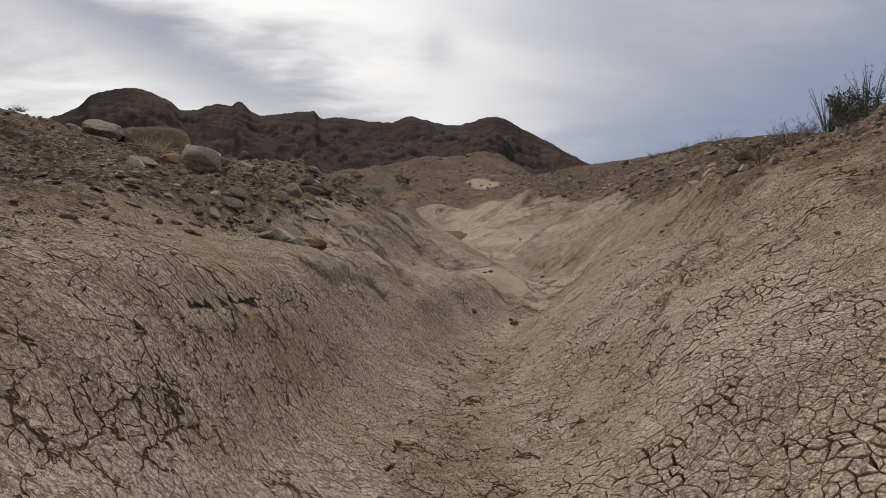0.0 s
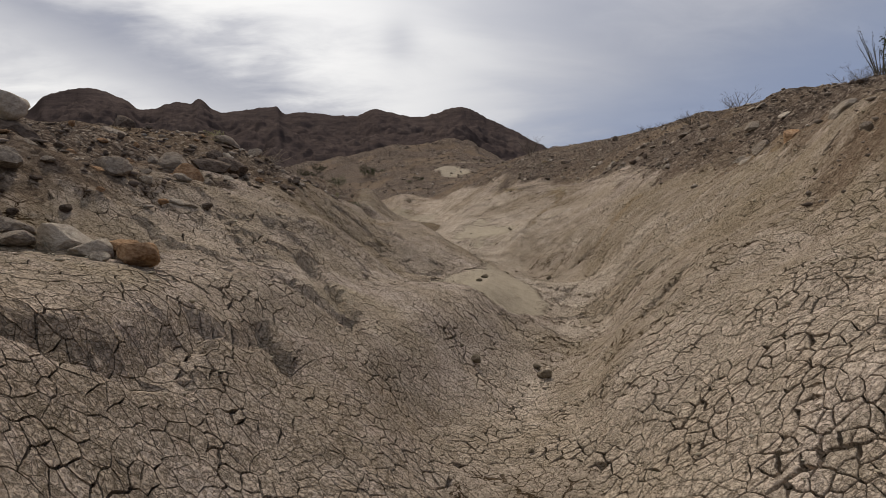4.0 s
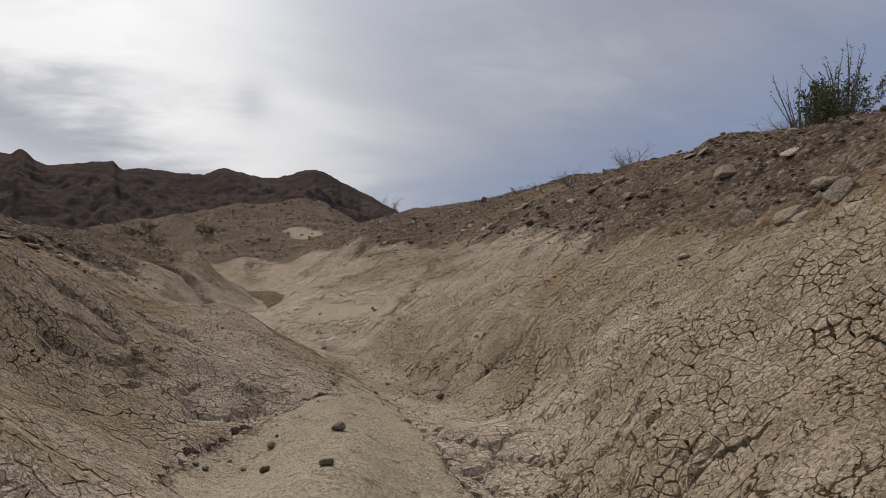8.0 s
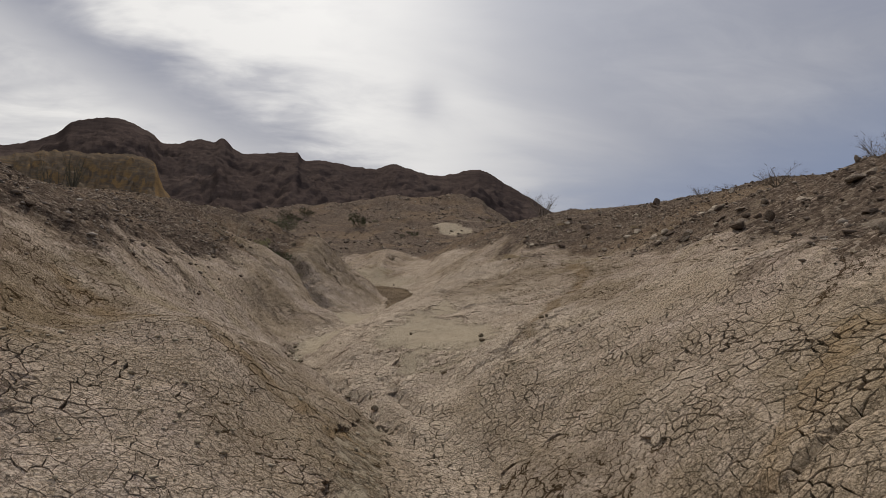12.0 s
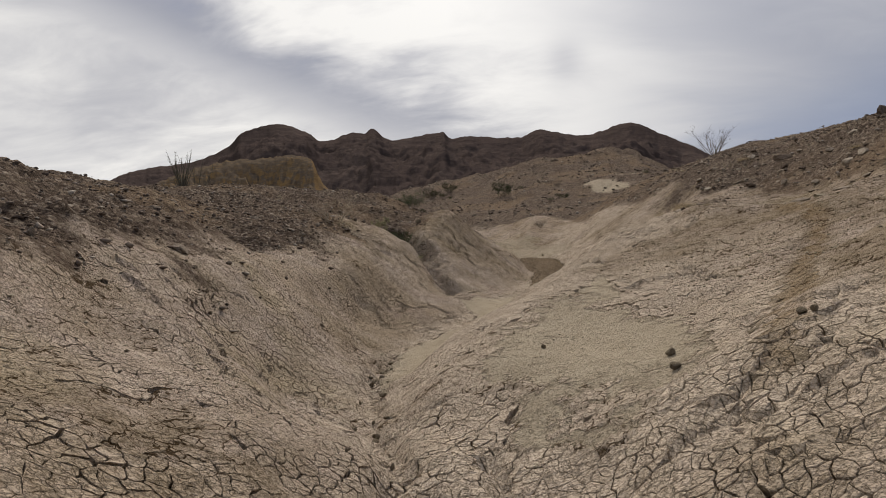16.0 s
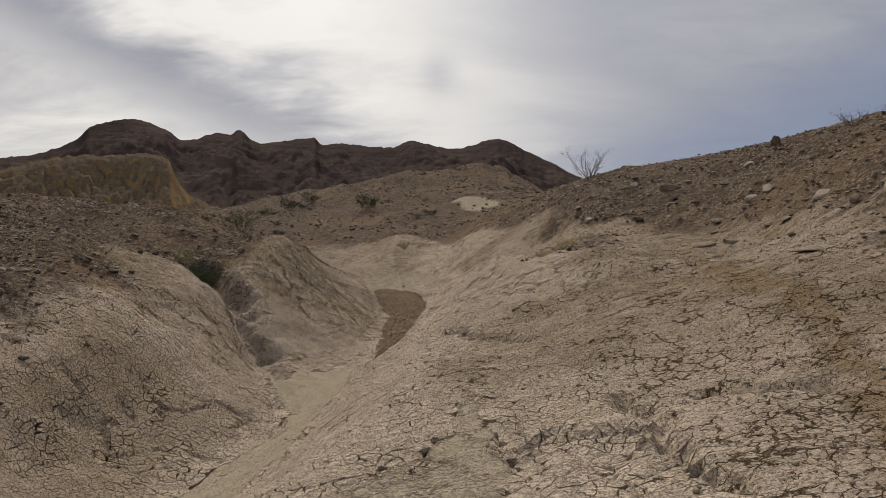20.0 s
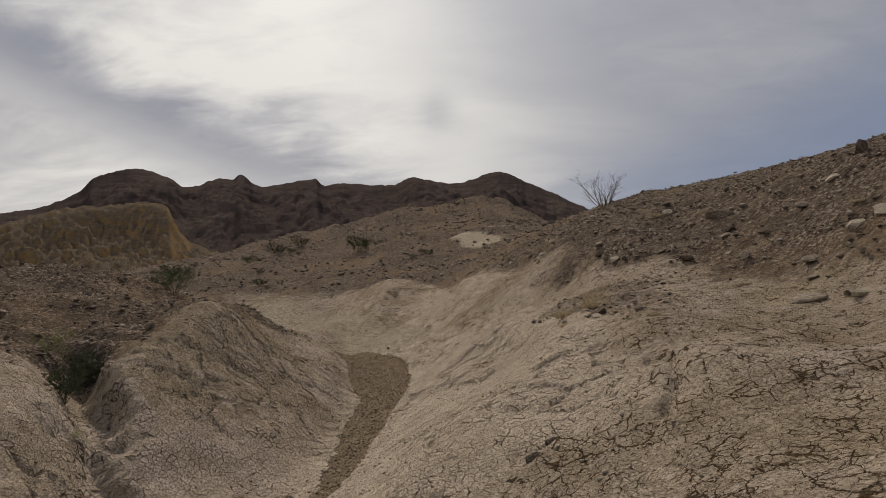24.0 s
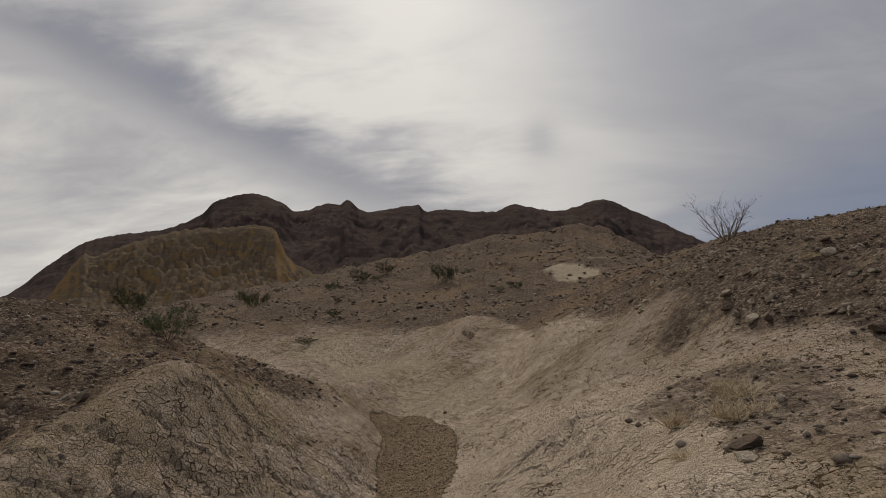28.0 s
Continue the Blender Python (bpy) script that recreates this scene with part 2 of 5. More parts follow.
    loose = n.math("MULTIPLY", n.math("ADD", n.math("MULTIPLY", stone_d, -0.9), n.math("MULTIPLY", pebble_d, -0.4)), n.math("MAXIMUM", share, wet))
    lump = n.math("MULTIPLY", n.noise(p, 19.0, 5, 0.62), n.math("ADD", 0.25, n.math("MULTIPLY", keep, 1.3)))
    height = n.math("ADD", n.math("ADD", crust, loose), n.math("ADD", n.math("MULTIPLY", fine, 0.45), lump))
    coarse = n.math("MULTIPLY", n.math("ADD", n.noise(p, 2.2, 8, 0.75), n.math("MULTIPLY", n.voronoi(p, 7.0, "F1", 0), -0.35)), n.math("MULTIPLY", share, 3.0))
    height = n.math("ADD", height, coarse)
    set_color(n, bsdf, surface, height, 0.034, 1.0)
    return m


def plate_material():
    m, n, p, bsdf = material("cracked_clay")
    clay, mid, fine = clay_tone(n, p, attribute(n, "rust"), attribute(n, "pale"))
    own = n.math("ADD", n.add("ShaderNodeNewGeometry").outputs["Random Per Island"], n.add("ShaderNodeObjectInfo").outputs["Random"])
    clay = n.mix(n.step(n.math("FRACT", own), 0.0, 1.0, 0.0, 0.20), clay, (0.33, 0.28, 0.21))
    crumbs = n.voronoi(p, 60.0, "F1", 0)
    drift = n.vec("SCALE", n.noise(p, 26.0, 3, 0.6, 0, 1), None, None)
    drift.node.inputs["Scale"].default_value = 0.035
    split = n.voronoi(n.vec("ADD", p, drift), 27.0, "DISTANCE_TO_EDGE")
    line = n.math("MAXIMUM", n.step(split, 0.0, 0.075), n.step(n.noise(p, 7.0, 4), 0.48, 0.60))
    # the shade inside these fine splits is mixed into the plate colour
    clay = n.mix(n.math("MULTIPLY", n.math("SUBTRACT", 1.0, line), 0.42), clay, (0.16, 0.128, 0.092))
    height = n.math("ADD", n.math("ADD", n.math("MULTIPLY", crumbs, -0.5), n.math("MULTIPLY", line, 0.5)), n.math("MULTIPLY", fine, 0.6))
    height = n.math("ADD", height, n.noise(p, 24.0, 5, 0.62))
    set_color(n, bsdf, clay, height, 0.018, 1.0)
    return m


def rock_material(name, dark, light, patch, scale=1.0, depth=0.03):
    m, n, p, bsdf = material(name, 0.9)
    info = n.add("ShaderNodeObjectInfo").outputs["Random"]
    local = n.add("ShaderNodeTexCoord").outputs["Object"]
    a, b, c = n.noise(local, 2.2 * scale, 5, 0.6), n.noise(local, 9 * scale, 5, 0.62), n.noise(local, 60 * scale, 3, 0.6)
    color = n.mix(n.step(b, 0.3, 0.7), dark, light)
    color = n.mix(n.step(a, 0.5, 0.7, 0, 0.7), color, patch)
    color = n.mix(n.math("MULTIPLY", info, 0.45), color, dark)
    color = n.mix(n.step(c, 0.55, 0.8, 0, 0.4), color, light)
    set_color(n, bsdf, color, n.math("ADD", b, n.math("MULTIPLY", c, 0.35)), depth, 0.8)
    return m


def island_material(name, *stops, bump=0.006):
    m, n, p, bsdf = material(name, 0.92)
    r = n.add("ShaderNodeNewGeometry").outputs["Random Per Island"]
    color = n.ramp(r, *stops)
    grain = n.noise(p, 60, 4, 0.6)
    color = n.mix(n.step(grain, 0.3, 0.75, 0, 0.5), color, stops[0][1])
    set_color(n, bsdf, color, grain, bump, 0.7)
    return m


def mountain_material(name, talus, rock, pale, scale):
    m, n, p, bsdf = material(name, 0.97)
    steep = n.math("ABSOLUTE", n.add("ShaderNodeSeparateXYZ", [n.add("ShaderNodeNewGeometry").outputs["Normal"]]).outputs[2])
    flat = n.vec("MULTIPLY", p, (1, 1, 3.5))
    big, mid, fine = n.noise(p, 0.012 * scale, 5), n.noise(flat, 0.05 * scale, 7, 0.7), n.noise(p, 0.22 * scale, 7, 0.75)
    strata = n.noise(n.vec("MULTIPLY", p, (0.12, 0.12, 1.0)), 0.16 * scale, 4, 0.6, 0.4)
    color = n.mix(n.step(steep, 0.55, 0.8), rock, talus)
    color = n.mix(n.step(big, 0.48, 0.68, 0, 0.6), color, pale)
    color = n.mix(n.step(strata, 0.5, 0.62, 0, 0.45), color, rock)
    color = n.mix(n.step(mid, 0.40, 0.7, 0, 0.45), color, tuple(0.6 * v for v in talus))
    color = n.mix(n.step(fine, 0.45, 0.75, 0, 0.4), color, tuple(0.5 * v for v in rock))
    set_color(n, bsdf, color, n.math("ADD", mid, n.math("MULTIPLY", fine, 0.45)), 2.4 / scale, 0.9)
    return m


def plain_material(name, a, b, scale=30, rough=0.85, bump=0.002):
    m, n, p, bsdf = material(name, rough)
    g = n.noise(p, scale, 4, 0.6)
    color = n.mix(n.step(g, 0.3, 0.7), a, b)
    set_color(n, bsdf, color, g, bump, 0.6)
    return m


GROUND = ground_material()
PLATE = plate_material()
TAN_ROCK = rock_material("tan_rock", (0.17, 0.135, 0.105), (0.40, 0.34, 0.27), (0.34, 0.27, 0.20))
DARK_ROCK = rock_material("dark_rock", (0.085, 0.064, 0.050), (0.215, 0.170, 0.135), (0.16, 0.120, 0.092))
PALE_ROCK = rock_material("pale_rock", (0.31, 0.258, 0.200), (0.55, 0.475, 0.385), (0.45, 0.375, 0.29))
RUST_ROCK = rock_material("rust_rock", (0.23, 0.13, 0.07), (0.46, 0.31, 0.19), (0.40, 0.24, 0.13))
CLOD = rock_material("clay_clod", (0.15, 0.12, 0.085), (0.27, 0.225, 0.165), (0.20, 0.16, 0.115), 3.0, 0.012)
GRAVEL = island_material("gravel_stone", (0.0, (0.10, 0.078, 0.064)), (0.45, (0.195, 0.157, 0.125)), (0.8, (0.25, 0.205, 0.165)), (1.0, (0.42, 0.37, 0.31)))
CLAY_BIT = island_material("clay_crumb", (0.0, (0.22, 0.18, 0.13)), (0.5, (0.33, 0.28, 0.20)), (1.0, (0.45, 0.40, 0.31)))
MOUNTAIN = mountain_material("dark_mountain", (0.080, 0.060, 0.053), (0.050, 0.038, 0.034), (0.110, 0.084, 0.072), 1.0)
OCHRE = mountain_material("ochre_cliff", (0.112, 0.088, 0.066), (0.225, 0.145, 0.068), (0.170, 0.132, 0.092), 9.0)
TWIG = plain_material("dry_twig", (0.10, 0.080, 0.062), (0.20, 0.165, 0.13))
PALE_TWIG = plain_material("pale_dry_stem", (0.30, 0.25, 0.18), (0.46, 0.40, 0.30))
OCOTILLO = plain_material("thorny_stem", (0.085, 0.075, 0.06), (0.15, 0.14, 0.10), 80)
LEAF = plain_material("grey_green_leaf", (0.055, 0.065, 0.035), (0.10, 0.11, 0.06))
PALE_LEAF = plain_material("pale_green_leaf", (0.22, 0.21, 0.11), (0.36, 0.33, 0.19))
STRAW = plain_material("straw", (0.36, 0.29, 0.19), (0.55, 0.46, 0.32))

# ---------------------------------------------------------------- the lie of the land
STATIONS = [-8.0, 0.0, 3.0, 5.0, 7.0, 9.0, 11.0, 13.0, 15.0, 17.0, 19.0, 21.0, 23.0, 25.0, 27.0, 29.0, 31.0, 33.0, 35.0, 37.0, 39.0, 41.0, 43.0, 46.0, 50.0, 55.0, 62.0]
BED_AT = [-8.0, 0.0, 4.0, 8.0, 11.0, 14.0, 16.5, 18.8, 20.5, 22.0, 25.0, 28.4, 32.0, 36.0, 38.5, 41.0, 44.0, 48.0, 58.0]
BED_X = [0.3, 0.5, 0.6, 0.9, 2.0, 2.4, 2.3, 1.5, 0.6, 0.25, 0.3, 0.7, 1.4, 1.45, 1.35, 0.6, 0.7, 0.8, 0.8]
LINE_00 = (-14.0, [3.31, 3.56, 3.65, 3.69, 3.7, 3.68, 3.63, 3.57, 3.51, 3.48, 3.47, 3.51, 3.57, 3.63, 3.7, 3.75, 3.79, 3.81, 3.83, 3.84, 3.72, 3.54, 3.35, 3.09, 2.92, 2.95, 3.31])
LINE_01 = (-9.0, [2.52, 2.53, 2.73, 2.93, 3.16, 3.34, 3.38, 3.07, 2.68, 2.52, 2.76, 3.16, 3.57, 3.89, 3.96, 3.88, 4.02, 4.28, 4.48, 4.48, 4.22, 3.81, 3.34, 2.8, 2.54, 2.64, 3.41])
LINE_02 = (-6.0, [1.93, 1.95, 1.92, 1.96, 2.17, 2.34, 2.54, 2.78, 3.05, 3.17, 3.44, 3.63, 3.61, 3.51, 3.44, 3.37, 3.39, 3.3, 3.81, 4.26, 4.1, 3.63, 3.14, 2.62, 2.58, 3.04, 3.42])
LINE_03 = (-4.0, [1.45, 1.72, 1.76, 1.84, 1.98, 2.02, 1.95, 2.02, 2.26, 2.41, 2.63, 3.07, 2.94, 2.59, 2.72, 2.93, 2.94, 2.73, 3.29, 3.52, 3.42, 3.06, 2.59, 2.25, 2.21, 2.54, 5.38])
LINE_04 = (-2.8, [1.27, 1.41, 1.38, 1.33, 1.38, 1.49, 1.5, 1.0, 1.43, 1.54, 2.08, 2.6, 2.53, 2.19, 2.46, 2.4, 2.49, 2.88, 3.33, 3.17, 2.96, 2.76, 2.36, 2.29, 2.5, 3.14, 6.16])
LINE_05 = (-1.9, [1.05, 1.17, 1.28, 1.06, 1.19, 1.09, 0.79, 0.53, 1.08, 1.56, 1.49, 2.04, 2.04, 1.79, 1.99, 1.82, 1.98, 2.19, 2.46, 2.45, 2.56, 2.57, 2.45, 2.54, 2.68, 3.43, 6.26])
LINE_06 = (-1.2, [0.74, 0.73, 0.32, 0.19, 0.53, 0.71, 0.74, 0.68, 0.78, 1.08, 1.24, 1.36, 1.52, 1.05, 1.35, 1.36, 1.41, 1.76, 1.85, 2.01, 2.09, 2.01, 2.05, 2.24, 2.92, 3.9, 6.27])
LINE_07 = (-0.6, [0.31, 0.26, 0.03, -0.02, 0.09, 0.22, 0.36, 0.48, 0.56, 0.73, 0.91, 0.91, 0.95, 0.89, 1.08, 1.16, 1.14, 1.28, 1.44, 1.5, 1.64, 1.69, 1.87, 2.31, 3.35, 4.22, 6.25])
LINE_08 = (-0.2, [0.0, 0.03, -0.04, -0.05, -0.03, 0.08, 0.23, 0.42, 0.45, 0.55, 0.76, 0.76, 0.8, 0.82, 0.94, 1.08, 1.14, 1.34, 1.4, 1.4, 1.61, 1.79, 1.91, 2.29, 3.25, 4.21, 6.22])
LINE_09 = (0.2, [-0.21, -0.04, 0.0, 0.03, 0.07, 0.18, 0.32, 0.46, 0.43, 0.49, 0.82, 0.8, 0.78, 0.91, 0.96, 1.12, 1.27, 1.39, 1.44, 1.52, 1.65, 1.83, 2.02, 2.37, 3.14, 4.11, 6.17])
LINE_10 = (0.6, [-0.2, 0.08, 0.17, 0.21, 0.36, 0.58, 0.77, 0.68, 0.66, 0.81, 0.87, 1.04, 1.07, 1.1, 1.19, 1.34, 1.5, 1.54, 1.58, 1.68, 1.75, 1.86, 2.12, 2.52, 3.07, 3.99, 6.1])
LINE_11 = (1.2, [0.04, 0.45, 0.59, 0.82, 0.84, 1.06, 1.24, 1.38, 1.38, 1.3, 1.14, 1.19, 1.35, 1.44, 1.53, 1.7, 1.76, 1.8, 1.88, 1.93, 1.9, 1.93, 2.19, 2.67, 3.08, 3.93, 6.01])
LINE_12 = (1.9, [0.41, 0.97, 1.08, 1.26, 1.32, 1.4, 1.85, 1.83, 1.86, 1.78, 1.49, 1.22, 1.45, 1.69, 1.76, 2.01, 2.08, 2.06, 2.26, 2.4, 2.24, 2.26, 2.46, 2.91, 3.26, 4.01, 5.93])
LINE_13 = (2.8, [0.83, 1.5, 1.73, 1.86, 2.04, 2.31, 2.48, 2.25, 2.49, 2.43, 1.92, 1.52, 1.56, 1.81, 1.93, 2.3, 2.65, 2.61, 2.65, 2.6, 2.68, 2.83, 3.08, 3.65, 3.91, 4.34, 5.93])
LINE_14 = (4.0, [1.32, 2.21, 2.39, 2.46, 2.52, 2.64, 2.91, 3.11, 3.16, 2.9, 2.48, 2.07, 1.88, 2.13, 2.34, 2.72, 2.91, 3.0, 3.13, 3.07, 3.18, 3.41, 3.57, 4.15, 4.75, 5.32, 6.11])
LINE_15 = (6.0, [2.11, 2.87, 3.12, 3.26, 3.38, 3.43, 3.38, 3.42, 3.52, 3.84, 3.55, 2.98, 2.65, 2.8, 2.82, 2.7, 2.93, 3.23, 3.73, 4.13, 4.59, 4.82, 4.96, 5.2, 5.56, 6.01, 6.6])
LINE_16 = (9.0, [3.17, 3.31, 3.26, 3.18, 3.08, 2.97, 2.91, 2.94, 3.18, 3.73, 4.25, 4.38, 4.27, 4.29, 4.26, 4.4, 4.78, 5.09, 5.25, 5.4, 5.47, 5.52, 5.73, 6.25, 6.46, 6.84, 7.29])
LINE_17 = (13.0, [3.6, 3.23, 3.09, 3.01, 2.98, 3.01, 3.12, 3.31, 3.58, 3.91, 4.28, 4.62, 4.93, 5.19, 5.32, 5.51, 5.82, 6.15, 6.21, 6.31, 6.43, 6.48, 6.62, 6.79, 7.04, 7.38, 7.85])
LINE_18 = (18.0, [3.53, 3.39, 3.36, 3.35, 3.36, 3.39, 3.42, 3.44, 3.45, 3.45, 3.42, 3.37, 3.32, 3.33, 3.45, 3.78, 4.42, 5.34, 6.28, 7.07, 7.46, 7.51, 7.52, 7.6, 7.74, 7.95, 8.25])
LINES = [LINE_00, LINE_01, LINE_02, LINE_03, LINE_04, LINE_05, LINE_06, LINE_07, LINE_08, LINE_09,
         LINE_10, LINE_11, LINE_12, LINE_13, LINE_14, LINE_15, LINE_16, LINE_17, LINE_18]
OFFSETS = np.array([line[0] for line in LINES])
NET = np.array([line[1] for line in LINES]).T
STATIONS, BED_AT, BED_X = np.array(STATIONS), np.array(BED_AT), np.array(BED_X)


def smooth(v, lo, hi):
    t = np.clip((v - lo) / (hi - lo), 0, 1)
    return t * t * (3 - 2 * t)


def along(grid, values, at):
    """Values between the stations, as a smooth curve through them."""
    at = np.clip(at, grid[0], grid[-1])
    i = np.clip(np.searchsorted(grid, at) - 1, 0, len(grid) - 2)
    h = grid[i + 1] - grid[i]
    f = (at - grid[i]) / h
    lo, hi = np.maximum(i - 1, 0), np.minimum(i + 2, len(grid) - 1)
    sh = (slice(None),) + (None,) * (values.ndim - 1)
    m0 = (values[i + 1] - values[lo]) / (grid[i + 1] - grid[lo])[sh]
    m1 = (values[hi] - values[i]) / (grid[hi] - grid[i])[sh]
    f, h = f[sh], h[sh]
    return ((2 * f**3 - 3 * f**2 + 1) * values[i] + (f**3 - 2 * f**2 + f) * h * m0
            + (-2 * f**3 + 3 * f**2) * values[i + 1] + (f**3 - f**2) * h * m1)


def axis(y):
    return along(BED_AT, BED_X, np.asarray(y, float))


RNG = np.random.default_rng(7)
TABLE = RNG.random((256, 256, 4))


def value_noise(x, y, k=0):
    xi, yi = np.floor(x).astype(int), np.floor(y).astype(int)
    fx, fy = x - xi, y - yi
    fx, fy = fx * fx * (3 - 2 * fx), fy * fy * (3 - 2 * fy)
    t = TABLE[:, :, k]
    a, b = t[xi % 256, yi % 256], t[(xi + 1) % 256, yi % 256]
    c, d = t[xi % 256, (yi + 1) % 256], t[(xi + 1) % 256, (yi + 1) % 256]
    return (a * (1 - fx) + b * fx) * (1 - fy) + (c * (1 - fx) + d * fx) * fy - 0.5


def fbm(x, y, octaves=4, k=0):
    total, amp = 0.0, 1.0
    for o in range(octaves):
        c, s = 2.03**o * math.cos(0.9 * o + 0.4), 2.03**o * math.sin(0.9 * o + 0.4)
        total = total + amp * value_noise(c * x - s * y + 17.3 * o, s * x + c * y + 9.1 * o, (k + o) % 4)
        amp *= 0.5
    return total


def cells(x, y, size, seed=0):
    """Distance to the nearest and to the second nearest of scattered points, in cells, and the nearest one's number."""
    x, y = x / size, y / size
    xi, yi = np.floor(x).astype(int), np.floor(y).astype(int)
    d1 = np.full(x.shape, 9.0)
    d2 = d1.copy()
    who = np.zeros(x.shape)
    for ox in (-1, 0, 1):
        for oy in (-1, 0, 1):
            t = TABLE[(xi + ox + 31 * seed) % 256, (yi + oy + 57 * seed) % 256]
            d = np.hypot(xi + ox + t[..., 0] - x, yi + oy + t[..., 1] - y)
            nearer = d < d1
            d2 = np.where(nearer, d1, np.minimum(d2, d))
            who = np.where(nearer, t[..., 2], who)
            d1 = np.where(nearer, d, d1)
    return d1, d2, who


HILL_AT = np.array([-60.0, -40, -30, -25, -19, -13.5, -5.5, 0.5, 4.5, 6.8, 9.3, 10.5, 13.3, 18, 26, 50])
HILL_TOP = np.array([4.5, 5.2, 6.9, 8.2, 9.2, 10.5, 11.8, 12.6, 12.9, 13.0, 12.3, 11.5, 10.0, 8.0, 6.5, 5.5])


def far_height(x, y):
    base = 2.5 + 0.035 * np.clip(y - 45, -60, 400) + 1.2 * fbm(x / 40, y / 40, 3, 1) + 0.5 * fbm(x / 11, y / 11, 3)
    right = 4.3 * smooth(x, 1, 11) * np.exp(-(np.maximum(y - 45, 0) / 16) ** 2)
    left = 1.6 * smooth(-x, 6, 25) * np.exp(-(np.maximum(y - 38, 0) / 14) ** 2)
    hill = (np.interp(x, HILL_AT, HILL_TOP) - 4.2) * np.where(y < 86, np.clip((y - 50) / 36, 0, 1) ** 1.25, np.exp(-(np.maximum(y - 86, 0) / 22) ** 2))
    return base + right + left + hill


def plan_height(x, y):
    """The smooth lie of the land: the fitted gully near the path, hills beyond it."""
    u = x - axis(y)
    rows = along(STATIONS, NET, y)
    uc = np.clip(u, OFFSETS[0], OFFSETS[-1])
    j = np.clip(np.searchsorted(OFFSETS, uc) - 1, 0, len(OFFSETS) - 2)
    h = OFFSETS[j + 1] - OFFSETS[j]
    f = (uc - OFFSETS[j]) / h
    n = np.arange(len(y))
    lo, hi = np.maximum(j - 1, 0), np.minimum(j + 2, len(OFFSETS) - 1)
    z0, z1 = rows[n, j], rows[n, j + 1]
    m0 = 0.8 * (z1 - rows[n, lo]) / (OFFSETS[j + 1] - OFFSETS[lo])
    m1 = 0.8 * (rows[n, hi] - z0) / (OFFSETS[hi] - OFFSETS[j])
    near = ((2 * f**3 - 3 * f**2 + 1) * z0 + (f**3 - 2 * f**2 + f) * h * m0 + (-2 * f**3 + 3 * f**2) * z1 + (f**3 - f**2) * h * m1)
    blend = np.maximum(np.maximum(smooth(y, 50, 61), smooth(-u, 10, 19)), np.maximum(smooth(u, 14, 24), smooth(-y, 4, 12)))
    near = near - np.interp(y, [28.4, 29.6, 31.0, 32.2, 32.9, 33.5], [0.05, 0.30, 0.50, 0.70, 0.65, 0.1]) * np.exp(-(np.maximum(line_distance(x, y, SIDE_GULLY) + 0.34 * fbm(x / 0.6, y / 0.6, 4, 2), 0) / (0.33 + 0.16 * fbm(x / 1.1 + 3, y / 1.1, 2, 1))) ** 2.2)
    return near * (1 - blend) + far_height(x, y) * blend


def line_distance(x, y, points):
    """Distance in plan from a line of points."""
    d = np.full(len(x), 1e3)
    for (ax, ay), (bx, by) in zip(points[:-1], points[1:]):
        t = np.clip(((x - ax) * (bx - ax) + (y - ay) * (by - ay)) / ((bx - ax) ** 2 + (by - ay) ** 2), 0, 1)
        d = np.minimum(d, np.hypot(x - ax - t * (bx - ax), y - ay - t * (by - ay)))
    return d


SIDE_GULLY = [(-0.1, 28.7), (-0.6, 29.6), (-1.4, 30.9), (-2.0, 31.8), (-2.5, 33.0)]


GRAVEL_RIGHT = (np.array([-8.0, 4, 5.5, 7, 8, 11.3, 12.3, 14, 16.4, 18.8, 21, 25.5, 29.5, 31, 33.5, 38, 42, 46, 50, 56]),
                np.array([3.8, 3.8, 3.7, 3.3, 3.4, 4.1, 4.2, 4.75, 4.9, 5.75, 5.9, 6.7, 7.8, 7.8, 7.2, 6.1, 5.3, 4.4, 3.2, 1.2]))
GRAVEL_LEFT = (np.array([-8.0, 4.7, 6.3, 7.1, 8.1, 8.9, 10, 12, 14, 16, 18.7, 21.5, 23, 26, 28.5, 31, 34, 36.5, 39, 43, 50, 56]),
               np.array([-4.0, -2.95, -2.8, -2.16, -2.0, -1.7, -1.75, -2.0, -1.5, -1.2, -1.1, -1.45, -1.8, -2.2, -2.5, -2.7, -1.75, -0.65, -0.5, -3.0, -9.0, -9.0]))


def ellipse(x, y, cx, cy, rx, ry, turn=0.0):
    c, s = math.cos(radians(turn)), math.sin(radians(turn))
    dx, dy = x - cx, y - cy
    return 1 - np.hypot((dx * c + dy * s) / rx, (dy * c - dx * s) / ry)


# smooth dried mud and damp gravel: stations along the gully, left and right edge
MUD_LOW = ([10.6, 11.4, 12.3, 13.1, 13.8, 14.6, 15.4, 16.4, 17.4, 18.6], [0.7, 0.3, 0.07, 0.15, 0.72, 1.30, 1.36, 1.28, 1.40, 1.55], [1.2, 1.7, 1.95, 2.00, 2.00, 2.00, 1.95, 1.80, 1.80, 1.75])
MUD_MID = ([21.6, 23.0, 24.4, 25.6, 26.4, 27.4, 28.2, 28.9, 29.6], [0.20, -0.10, -0.12, 0.15, 0.50, 0.35, -0.10, 0.0, 0.9], [0.35, 0.55, 0.92, 1.10, 1.12, 1.15, 1.25, 1.35, 1.3])
MUD_POOL = ([22.7, 23.0, 23.4, 24.0, 24.8], [2.25, 2.12, 2.15, 2.30, 2.50], [2.60, 2.75, 2.70, 2.62, 2.54])
MUD_HIGH = [(1.0, 42.0), (0.3, 44.5), (-2.6, 50.0), (-6.0, 55.0)]
